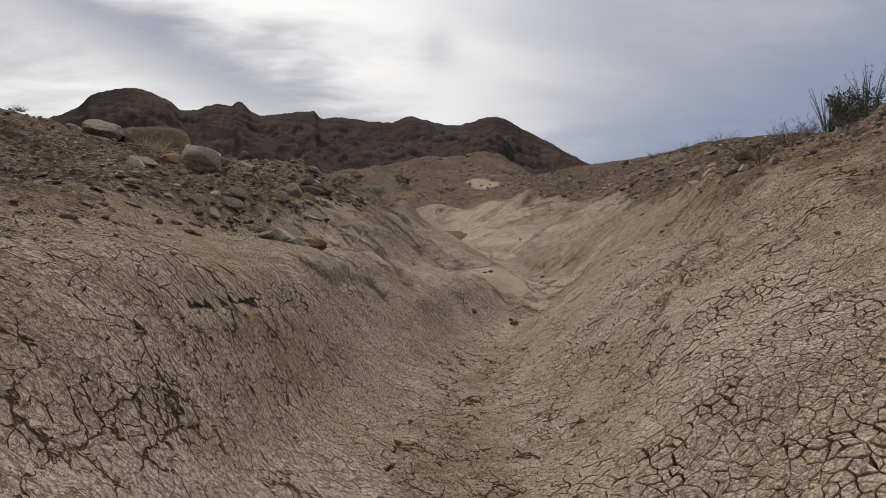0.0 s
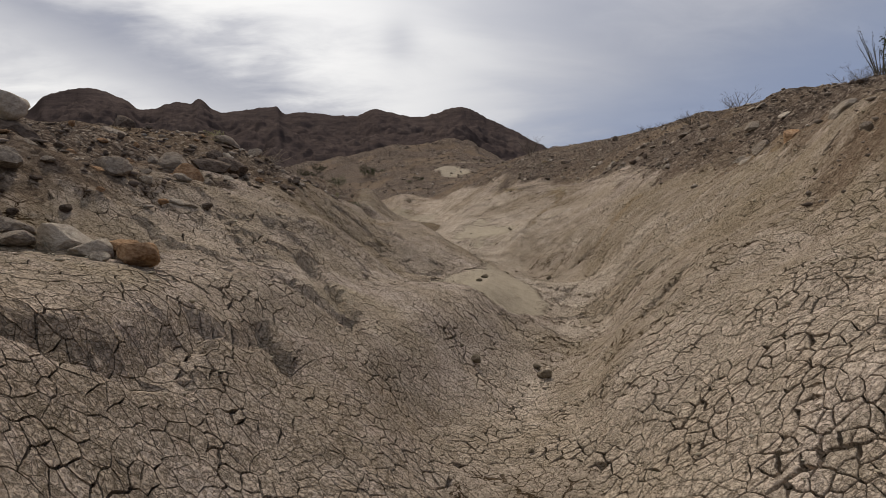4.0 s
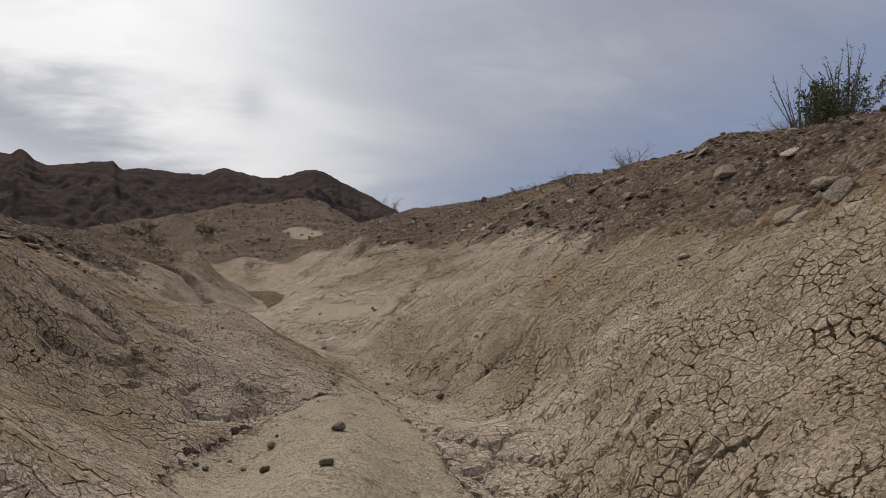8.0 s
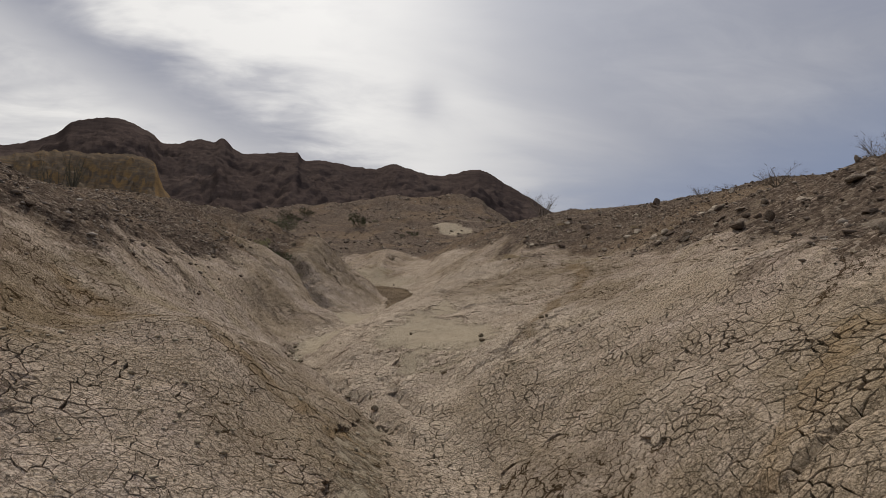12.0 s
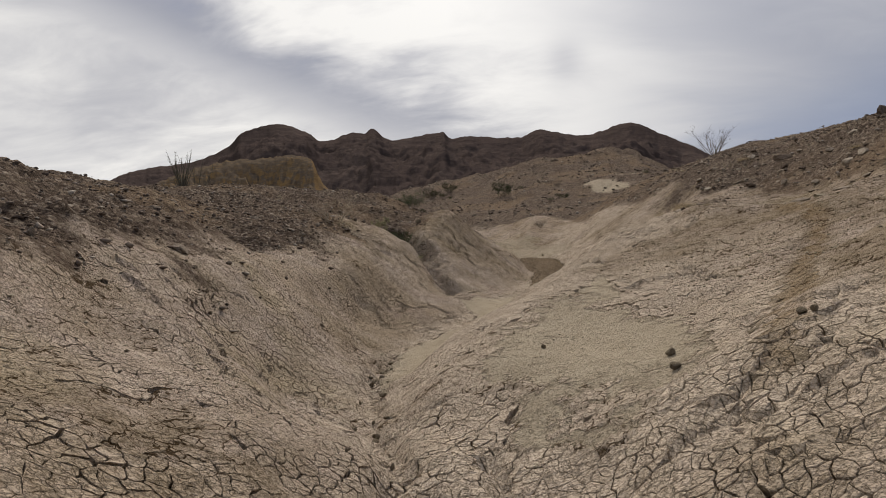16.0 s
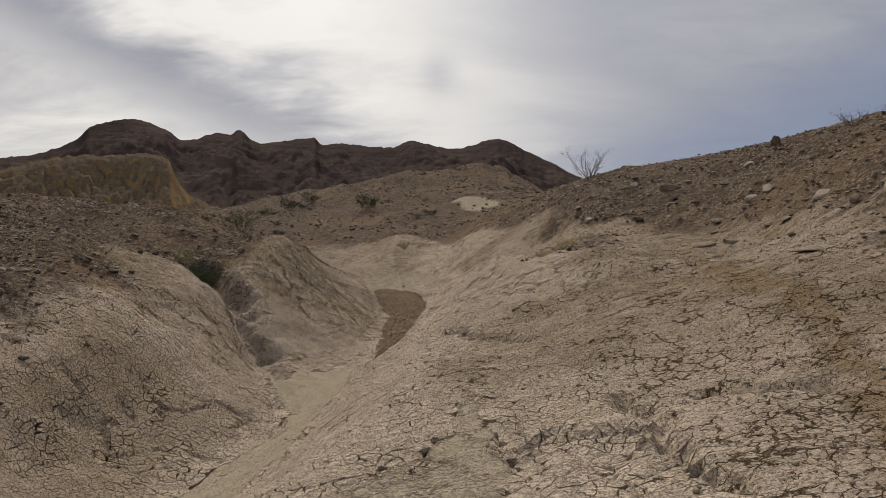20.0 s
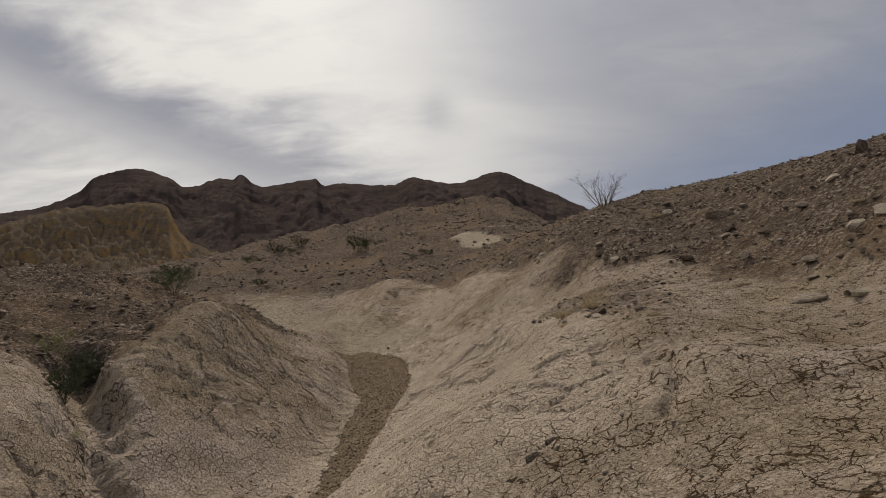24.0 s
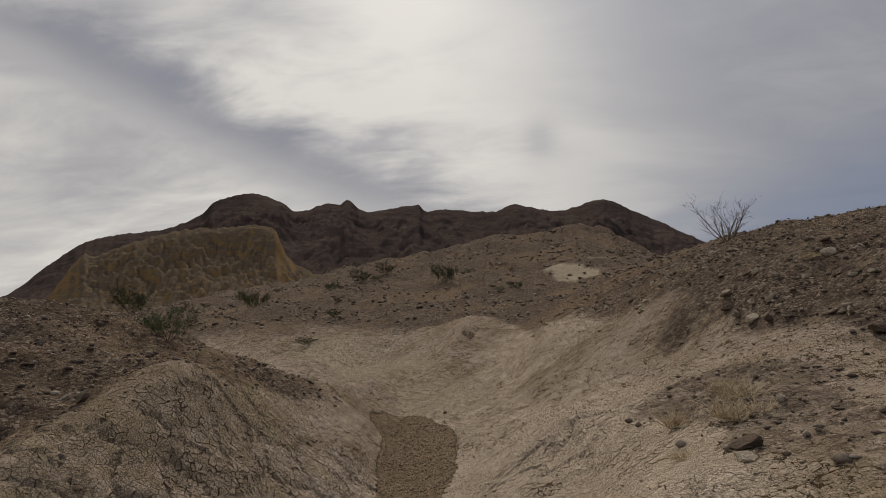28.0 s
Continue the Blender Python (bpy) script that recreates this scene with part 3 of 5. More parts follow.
BED_GRAVEL = ([28.9, 30.0, 32.0, 34.0, 35.5, 37.0, 38.5, 40.0, 41.2, 42.0], [1.25, 1.18, 1.05, 1.00, 1.00, 0.65, 0.35, -0.25, -0.55, -0.4], [1.40, 1.70, 1.78, 1.95, 2.02, 2.02, 1.88, 1.55, 0.90, 0.0])


def band(x, y, edges, ragged=0.0):
    """1 between the left and the right edge of a strip along the gully, 0 outside it."""
    at, left, right = edges
    lo, hi = np.interp(y, at, left), np.interp(y, at, right)
    mid, half = (lo + hi) / 2, np.maximum((hi - lo) / 2, 0.02)
    inside = smooth((half - np.abs(x - mid)) / 0.35 + ragged, 0.0, 0.45)
    return inside * smooth(y, at[0] - 0.2, at[0] + 0.3) * (1 - smooth(y, at[-1] - 0.3, at[-1] + 0.2))


WORN_STRIP = [(0.15, 3.0), (0.18, 4.2), (0.30, 5.3), (0.50, 6.8), (0.65, 7.4)]
OCHRE_STREAKS = [([(4.9, 23.8), (4.03, 21.6), (3.46, 20.2), (3.05, 19.1)], 0.22), ([(4.3, 15.7), (3.76, 15.3), (3.45, 15.1)], 0.2), ([(-1.0, 17.7), (-0.2, 17.2), (0.6, 16.8), (1.5, 16.6)], 0.28), ([(5.6, 27.5), (5.2, 25.5), (5.0, 24.0)], 0.35), ([(4.6, 10.0), (4.5, 12.5)], 0.35)]


def zones(x, y):
    """Where the clay gives way to gravel, to smooth dried mud, to damp gravel and to rusty soil."""
    wob = 0.8 * fbm(x / 1.7, y / 1.7, 4, 2)
    fray = (wob + 0.9 * fbm(x / 0.8 + 5, y / 0.8, 4, 0)) * (1 - 0.6 * smooth(y, 28, 45))
    right = smooth(x - np.interp(y, *GRAVEL_RIGHT) + fray, -0.6, 0.7)
    left = smooth(np.interp(y, *GRAVEL_LEFT) - x + fray, -0.6, 0.7)
    gravel = np.maximum(right, left)
    gravel = np.maximum(gravel, 0.62 * smooth(ellipse(x, y, 5.2, 34.0, 1.1, 2.8) + 0.8 * wob, 0.0, 0.5))
    gravel = np.where(y > 56, 1.0, gravel)
    pale = 0.8 * smooth(np.maximum(ellipse(x, y, 5.1, 66.5, 2.0, 3.4, 10), ellipse(x, y, 7.6, 70.5, 2.4, 1.6, 30)) + 1.1 * wob, 0.0, 0.6)
    wash = smooth(ellipse(x, y, -6.0, 52.0, 10.0, 6.0, -20) + 0.3 * wob, -0.1, 0.3)
    gravel = gravel * (1 - pale) * (1 - 0.7 * wash)
    edge = 0.30 * wob + 0.25 * fbm(x / 0.35, y / 0.35, 3, 1)
    film = np.maximum.reduce([
        np.interp(y, [14.5, 16.0], [0.8, 0.55]) * band(x, y, MUD_LOW, edge), 0.8 * band(x, y, MUD_MID, edge), 0.75 * band(x, y, MUD_POOL, edge),
        0.78 * smooth(ellipse(x, y, 2.2, 20.9, 0.85, 2.5, 6) + 1.4 * edge, 0.0, 0.5), 0.42 * smooth(ellipse(x, y, 2.5, 25.5, 0.5, 2.0, 0) + 1.6 * edge, 0.0, 0.7),
        0.58 * smooth(1 - line_distance(x, y, MUD_HIGH) / np.interp(y, [41, 45, 56], [1.5, 1.9, 3.0]) + edge, 0.0, 0.5),
        pale])
    bed = band(x, y, BED_GRAVEL, 0.5 * edge)
    rust = np.clip(1.3 * fbm(x / 2.6 + 4, y / 2.6, 3, 3), 0, 0.55)
    rust = np.maximum(rust, 0.6 * smooth(ellipse(x, y, 4.5, 12.0, 0.8, 2.4), 0, 0.5))
    rust = np.maximum(rust, 0.55 * smooth(ellipse(x, y, 4.2, 20.5, 0.6, 2.5) + edge, 0, 0.5))
    rust = np.maximum(rust, 0.5 * smooth(ellipse(x, y, 5.3, 25.0, 0.9, 3.0) + edge, 0, 0.5))
    rust = np.maximum(rust, 0.6 * smooth(ellipse(x, y, -2.0, 7.8, 0.9, 1.6), 0, 0.5))
    rust = np.maximum(rust, 0.58 * smooth(ellipse(x, y, 3.6, 8.5, 1.9, 8.0) + edge, 0, 0.6))
    rust = np.maximum(rust, 0.6 * smooth(ellipse(x, y, -2.0, 5.0, 1.6, 5.4) + edge, 0, 0.5))
    rust = np.maximum(rust, 0.62 * smooth(ellipse(x, y, -0.9, 15.0, 1.1, 6.0, 4) + edge, 0, 0.5))
    rust = np.maximum(rust, 0.7 * smooth(ellipse(x, y, -0.6, 16.5, 0.7, 1.8), 0, 0.5))
    rust = np.maximum(rust, 0.6 * smooth(ellipse(x, y, -0.8, 34.0, 1.7, 3.8) + 1.3 * edge, 0, 0.5))
    rust = np.maximum(rust, 0.58 * smooth(ellipse(x, y, -2.5, 29.6, 1.1, 2.2) + edge, 0, 0.5))
    rust = np.maximum(rust, 0.62 * smooth(ellipse(x, y, 3.6, 14.6, 1.0, 2.0) + edge, 0, 0.5))
    for line, half in OCHRE_STREAKS:
        rust = np.maximum(rust, 0.78 * smooth(1.3 - line_distance(x, y, line) / half + 1.2 * edge, 0.2, 1.0))
    u = x - axis(y)
    worn = smooth(1 - line_distance(x, y, WORN_STRIP) / 0.55 + 0.8 * wob + edge, 0.0, 0.7)
    rust = np.maximum(rust, 0.62 * worn)
    pale = (1 - smooth(np.maximum(u - 0.3, 1.6 * (0.3 - u)) + 0.6 * wob, 0.6, 1.6)) * smooth(y, 6.0, 9.5) * (1 - smooth(y, 40, 46)) + 0.8 * smooth(u, 0.4, 1.2) * (1 - smooth(u + wob, 3.2, 4.6)) * smooth(y, 17, 20)
    return gravel, film * (1 - bed), bed, rust, np.clip(pale, 0, 1) * (1 - 0.8 * smooth(rust, 0.3, 0.6))


def plated(x, y):
    """Where the clay has split into loose plates, 0 to 1."""
    gravel, film, bed, *_ = zones(x, y)
    u = x - axis(y)
    reach = smooth(u, -4.0, -3.0) * (1 - smooth(u, 2.8, 3.9)) * smooth(y, 1.8, 2.6) * (1 - smooth(y, 36.0, 39.0))
    steep = np.hypot(plan_height(x + 0.1, y) - plan_height(x - 0.1, y), plan_height(x, y + 0.1) - plan_height(x, y - 0.1)) / 0.2
    clay = (1 - smooth(gravel, 0.2, 0.6)) * (1 - smooth(film, 0.15, 0.4)) * (1 - bed) * (1 - smooth(steep, 1.3, 1.7))
    clay = clay * smooth(line_distance(x, y, WORN_STRIP), 0.25, 0.5)
    return clay * reach * smooth(fbm(x / 1.3 + 2, y / 1.3, 4, 1) + 0.32, -0.15, 0.15)


# rills and open rifts in the crust: lines in plan with their depth and half width
RIFTS = [([(-0.05, 23.4), (0.05, 22.3), (0.5, 20.8), (0.95, 19.7), (1.5, 18.3), (1.86, 17.5)], 0.13, 0.13),
         ([(3.82, 14.9), (3.47, 14.97), (3.23, 15.2), (3.0, 15.3)], 0.09, 0.06),
         ([(3.51, 22.2), (3.41, 22.75), (3.61, 23.32), (3.5, 23.9)], 0.09, 0.06),
         ([(3.9, 23.5), (4.14, 23.29), (4.5, 23.2)], 0.10, 0.07),
         ([(-1.1, 8.4), (-0.74, 8.57), (-0.4, 8.5)], 0.14, 0.08),
         ([(-0.75, 9.5), (-0.5, 9.0), (-0.36, 8.6)], 0.12, 0.07),
         ([(-1.2, 6.2), (-1.0, 6.5), (-0.7, 7.7), (-0.55, 7.4)], 0.10, 0.06),
         ([(4.40, 29.0), (4.5, 28.43), (4.37, 28.1), (4.22, 27.7)], 0.09, 0.055),
         ([(3.7, 30.0), (4.15, 30.3)], 0.10, 0.08),
         ([(1.8, 9.0), (2.2, 9.15), (2.6, 9.5)], 0.09, 0.06),
         ([(1.63, 19.3), (2.03, 18.25)], 0.09, 0.09),
         ([(2.45, 27.9), (2.94, 26.9), (3.3, 26.2)], 0.09, 0.06)]


def surface_height(x, y):
    """The ground as the eye takes it in: the lie of the land with lumps, rifts and stones."""
    x, y = np.asarray(x, float), np.asarray(y, float)
    gravel, film, bed, *_ = zones(x, y)
    close = 1 - smooth(np.hypot(x - 1, y - 18), 30, 60)
    clay = (1 - gravel) * (1 - film) * (1 - bed)
    wx, wy = x + 0.16 * fbm(x / 0.3, y / 0.3, 3, 1), y + 0.16 * fbm(x / 0.3 + 40, y / 0.3, 3, 2)
    f1, f2, fw = cells(wx, wy, 0.55, 2)
    rift = smooth(fbm(x / 1.9 + 8, y / 1.9, 3, 1), 0.0, 0.3)
    lumps = 0.14 * fbm(x / 0.95, y / 0.95, 2, 0) + 0.022 * fbm(x / 0.27, y / 0.27, 2, 1) + rift * (0.055 * fbm(x / 0.30, y / 0.30, 2, 2) + 0.03 * (fw - 0.5) - 0.05 * (1 - np.clip((f2 - f1) / 0.10, 0, 1)))
    d1, d2, who = cells(wx, wy, 0.15, 4)
    lumps = lumps + 0.003 * (np.clip((d2 - d1) / 0.2, 0, 1) - 0.7) + 0.003 * (who - 0.5)
    g1, _, gw = cells(x, y, 0.12, 3)
    stones = 0.11 * np.clip(0.5 - g1, 0, 1) * gw + 0.17 * fbm(x / 0.55, y / 0.55, 5, 2) + 0.12 * fbm(x / 1.8, y / 1.8, 3, 1)
    cut = 0.0
    for line, deep, half in RIFTS:
        cut = cut + deep * np.exp(-(line_distance(wx, wy, line) / half) ** 2)
    z = plan_height(x, y) - cut + close * (clay * lumps + gravel * stones + bed * 0.03 * fbm(x / 0.1, y / 0.1, 3) + film * 0.014 * fbm(x / 0.4, y / 0.4, 3))
    rill = np.abs(fbm(x / 3.2 + 0.6 * fbm(y / 6, x / 6, 2), y / 9.0, 3, 3))
    return z + smooth(np.hypot(x - 1, y - 18), 26, 60) * (0.45 * fbm(x / 2.3, y / 2.3, 4, 1) + 0.9 * np.minimum(rill, 0.25))


def ground_height(x, y, relief=True):
    if not relief:
        return plan_height(np.asarray(x, float), np.asarray(y, float))
    x, y = np.asarray(x, float), np.asarray(y, float)
    return surface_height(x, y) - 0.055 * smooth(plated(x, y), 0.5, 0.75)


def spread(start, stop, step, end, growth):
    """Even steps from start to stop, then ever longer ones to the end."""
    out = list(np.arange(start, stop, step))
    while abs(out[-1]) < abs(end):
        step *= growth
        out.append(out[-1] + step)
    return out


def heightfield(name, xs, ys, material_, attributes):
    """A sheet on a grid of lines; xs are offsets from the gully's axis."""
    u, y = np.meshgrid(np.array(xs), np.array(ys))
    x = (u + axis(y.ravel()).reshape(y.shape)).ravel()
    y = y.ravel()
    z = ground_height(x, y)
    rows, cols = len(ys), len(xs)
    i = np.arange(rows * cols).reshape(rows, cols)
    quads = np.stack([i[:-1, :-1], i[:-1, 1:], i[1:, 1:], i[1:, :-1]], -1).reshape(-1, 4)
    me = bpy.data.meshes.new(name)
    me.vertices.add(len(x))
    me.vertices.foreach_set("co", np.stack([x, y, z], 1).astype(np.float32).ravel())
    me.loops.add(quads.size)
    me.loops.foreach_set("vertex_index", quads.astype(np.int32).ravel())
    me.polygons.add(len(quads))
    me.polygons.foreach_set("loop_start", np.arange(0, quads.size, 4, dtype=np.int32))
    me.polygons.foreach_set("loop_total", np.full(len(quads), 4, dtype=np.int32))
    me.update(calc_edges=True)
    for key, values in zip(attributes, zones(x, y)):
        a = me.attributes.new(key, "FLOAT", "POINT")
        a.data.foreach_set("value", np.asarray(values, np.float32))
    me.materials.append(material_)
    me.polygons.foreach_set("use_smooth", np.ones(len(quads), dtype=bool))
    return new(name, me)


STEP = 0.044
across = sorted(set([-v for v in spread(STEP, 3.0, STEP, 1500, 1.065)] + spread(0.0, 3.9, STEP, 1500, 1.065)))
forth = sorted(set([-v + 1.6 for v in spread(STEP, 0.1, STEP, 400, 1.16)] + [v + 1.6 for v in spread(0.0, 32.0, STEP, 95, 1.016)] + [v for v in spread(97.0, 98.0, 0.8, 1500, 1.09)]))
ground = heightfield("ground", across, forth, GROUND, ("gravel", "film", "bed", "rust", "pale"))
tagged(ground, "cracked pale clay gully with gravelly slopes and dried mud in its bed", "ground", kind="structure")


# ---------------------------------------------------------------- mountains
def range_mesh(name, skyline, crest, foot, back, material_, base, rough, step=0.12, rings=150, cliff=0.0, seen_from=(1.5, 13.0), craggy=0.055):
    """A range seen from the gully: its crest at one distance, its slopes cut by gullies."""
    az = np.arange(skyline[0][0], skyline[-1][0] + 1e-6, step)
    el = along(np.array([a for a, _ in skyline], float), np.array([e for _, e in skyline], float), az)
    el = el + 0.14 * fbm(az * 2.2, az * 0 + 3.3, 4, 1) * (1 if crest > 400 else 2.0)
    s = np.concatenate([np.linspace(0, 1, rings), np.linspace(1.03, 1.5, 12)])
    a, k = np.meshgrid(az, s)
    r = foot + (crest - foot) * np.minimum(k, 1) + (back - crest) * np.maximum(k - 1, 0) * 2
    top = (crest * np.tan(np.radians(el)) + 3.4 - base)[None, :]
    rise = np.where(k <= 1, (1 - cliff) * k**1.35 + cliff * smooth(k, 0.55, 0.95), 1 - 1.2 * (k - 1))
    x, y = r * np.sin(np.radians(a)), r * np.cos(np.radians(a))
    g = fbm(x / rough, y / rough, 7, 0)
    ridge = 1 - 2 * np.abs(fbm(x / (rough * 1.5) + 5, y / (rough * 1.5), 4, 2))
    fade = np.clip(4 * k, 0, 1) * np.clip((1 - k) * 7, 0, 1)
    z = base + top * rise + fade * top * (0.13 * g + 0.08 * (ridge - 0.75))
    spur = np.abs(fbm(a * 0.30 + 1.5 * fbm(k * 3, a * 0.2, 2), k * 1.1, 4, 3))
    crag = np.abs(fbm(x / (rough * 0.16), y / (rough * 0.16), 4, 1)) + 0.6 * np.abs(fbm(x / (rough * 0.05), y / (rough * 0.05), 3, 2))
    z = z + fade * top * (0.07 * (spur - 0.2) + craggy * (crag - 0.25))
    limit = 3.0 + (r / crest) * (top + base - 3.0) * 0.985
    z = np.where(k < 0.97, np.minimum(z, limit), z)
    rows, cols = a.shape
    i = np.arange(rows * cols).reshape(rows, cols)
    quads = np.stack([i[:-1, :-1], i[:-1, 1:], i[1:, 1:], i[1:, :-1]], -1).reshape(-1, 4)
    me = bpy.data.meshes.new(name)
    me.from_pydata(np.stack([x.ravel() + seen_from[0], y.ravel() + seen_from[1], z.ravel()], 1).tolist(), [], quads.tolist())
    me.materials.append(material_)
    me.polygons.foreach_set("use_smooth", np.ones(len(quads), dtype=bool))
    return new(name, me)


SKYLINE = [(-62, 0.4), (-50, 1.2), (-42, 3.1), (-38.6, 6.0), (-36.4, 7.5), (-31.6, 8.5), (-30.7, 8.7), (-28.4, 9.8), (-27.4, 10.9), (-24.2, 11.7),
           (-22.0, 11.0), (-20.7, 10.2), (-18.3, 10.9), (-17.0, 10.85), (-16.6, 11.15), (-16.1, 11.1), (-15.0, 10.25), (-10.3, 10.75), (-9.7, 10.2), (-8.3, 10.3),
           (-3.7, 9.95), (-2.1, 10.45), (1.2, 9.8), (2.3, 9.8), (5.7, 10.4), (7.8, 9.4), (9.6, 8.5), (13.1, 6.5), (17, 4.2), (24, 2.0), (34, 0.3)]
mountain = range_mesh("mountain_range", SKYLINE, 1150, 420, 1900, MOUNTAIN, 8.0, 150)
tagged(mountain, "dark brown desert mountain range with a domed summit and flat ledges", "mountain", kind="structure")
CLIFFS = [(-48, 0.5), (-42.5, 1.6), (-39.7, 2.9), (-38.7, 4.6), (-37.2, 6.6), (-36.6, 6.4), (-35.1, 7.0), (-31.6, 8.35), (-27.0, 9.0), (-23.7, 9.2), (-22.7, 8.7), (-22.2, 7.4), (-21.6, 6.3), (-20.2, 5.4), (-17.0, 4.4), (-12, 3.0)]
outcrop = range_mesh("ochre_outcrop", CLIFFS, 285, 150, 420, OCHRE, 5.0, 34, 0.12, 110, 0.35, (3.3, 26.5), 0.13)
tagged(outcrop, "ochre and grey layered rock outcrop before the mountains", "rock outcrop", kind="structure")


# ---------------------------------------------------------------- builders
def at_ground(x, y, sink=0.0):
    return float(surface_height(np.array([x]), np.array([y]))[0]) - sink


def part(name, bm_or_me, material_, parent, label=""):
    me = bm_or_me
    if isinstance(bm_or_me, bmesh.types.BMesh):
        me = bpy.data.meshes.new(name)
        bm_or_me.to_mesh(me)
        bm_or_me.free()
    if material_ is not None and not me.materials:
        me.materials.append(material_)
    ob = new(name, me)
    ob.parent = parent
    return tagged(ob, label)


def rock_mesh(name, rnd, material_, fine=3, cuts=9, flat=1.0, rough=0.12):
    """A broken stone, one metre across, standing on z = 0: a ball cut by planes, then roughened."""
    bm = bmesh.new()
    bmesh.ops.create_icosphere(bm, subdivisions=fine, radius=0.5)
    co = np.array([v.co for v in bm.verts])
    for _ in range(cuts):
        d = np.array([rnd.gauss(0, 1) for _ in range(3)])
        d /= np.linalg.norm(d)
        lim = 0.5 * rnd.uniform(0.42, 0.80)
        over = np.maximum(co @ d - lim, 0)
        co -= over[:, None] * d[None, :] * 0.94
    seed = rnd.uniform(0, 99)
    for i, v in enumerate(bm.verts):
        p = Vector(co[i] * 3.1) + Vector((seed, 0, 0))
        co[i] *= 1 + rough * noise.fractal(p, 1.0, 2.0, 4) + 0.35 * rough * noise.noise(p * 4)
    co -= (co.max(0) + co.min(0)) / 2
    co /= (co.max(0) - co.min(0))
    co[:, 2] = (co[:, 2] + 0.5) * flat
    for i, v in enumerate(bm.verts):
        v.co = co[i]
    for f in bm.faces:
        f.smooth = fine > 3
    me = bpy.data.meshes.new(name)
    bm.to_mesh(me)
    bm.free()
    me.materials.append(material_)
    return me


def lay(ob, x, y, wide, deep, tall, turn, lean=(0.0, 0.0), sink=0.18):
    hx, hy = np.array([x + 0.15, x - 0.15, x, x]), np.array([y, y, y + 0.15, y - 0.15])
    h = plan_height(hx, hy)
    tip = Vector((0, 0, 1)).rotation_difference(Vector((h[1] - h[0], h[3] - h[2], 0.42)))
    ob.matrix_world = Matrix.LocRotScale((x, y, at_ground(x, y) - sink * tall), tip @ Euler((lean[0], lean[1], turn)).to_quaternion(), (wide, deep, tall))
    return ob


DICE = random.Random(11)


def stone(name, mesh, x, y, wide, tall, label, category="rock", group="", deep=None, sink=0.18, turn=None):
    ob = new(name, mesh)
    lay(ob, x, y, wide, deep or wide * DICE.uniform(0.7, 1.1), tall, DICE.uniform(0, 6.28) if turn is None else turn,
        (DICE.uniform(-0.15, 0.15), DICE.uniform(-0.15, 0.15)), sink)
    return tagged(ob, label, category, group)


def tubes(paths, sides=5):
    """Tapered stems: each path is a list of (point, radius)."""
    verts, faces = [], []
    for path in paths:
        first = len(verts)
        for k, (p, r) in enumerate(path):
            ahead = path[min(k + 1, len(path) - 1)][0] - path[max(k - 1, 0)][0]
            ahead = ahead.normalized() if ahead.length else Vector((0, 0, 1))
            a = ahead.orthogonal().normalized()
            b = ahead.cross(a)
            for s in range(sides):
                t = 2 * math.pi * s / sides
                verts.append(p + r * (math.cos(t) * a + math.sin(t) * b))
        for k in range(len(path) - 1):
            for s in range(sides):
                i, j = first + k * sides + s, first + k * sides + (s + 1) % sides
                faces.append((i, j, j + sides, i + sides))
        faces.append(tuple(first + (len(path) - 1) * sides + s for s in range(sides)))
    me = bpy.data.meshes.new("stems")
    me.from_pydata([tuple(v) for v in verts], [], faces)
    return me


def stem_path(rnd, start, way, length, radius, bend=0.25, steps=6, lift=0.0):
    out, p, d = [], Vector(start), Vector(way).normalized()
    for k in range(steps + 1):
        out.append((p.copy(), radius * (1 - 0.85 * k / steps)))
        d = (d + Vector((rnd.gauss(0, bend), rnd.gauss(0, bend), rnd.gauss(0, bend * 0.6) + lift)) * 0.5).normalized()
        p = p + d * (length / steps)
    return out


def leaf_mesh(rnd, spots, size):
    verts, faces = [], []
    for p in spots:
        a = Vector((rnd.gauss(0, 1), rnd.gauss(0, 1), rnd.gauss(0, 1))).normalized()
        b = a.orthogonal().normalized()
        s = size * rnd.uniform(0.6, 1.4)
        i = len(verts)
        verts += [p, p + a * s * 0.5 + b * s * 0.28, p + a * s, p + a * s * 0.5 - b * s * 0.28]
        faces.append((i, i + 1, i + 2, i + 3))
    me = bpy.data.meshes.new("leaves")
    me.from_pydata([tuple(v) for v in verts], [], faces)
    return me


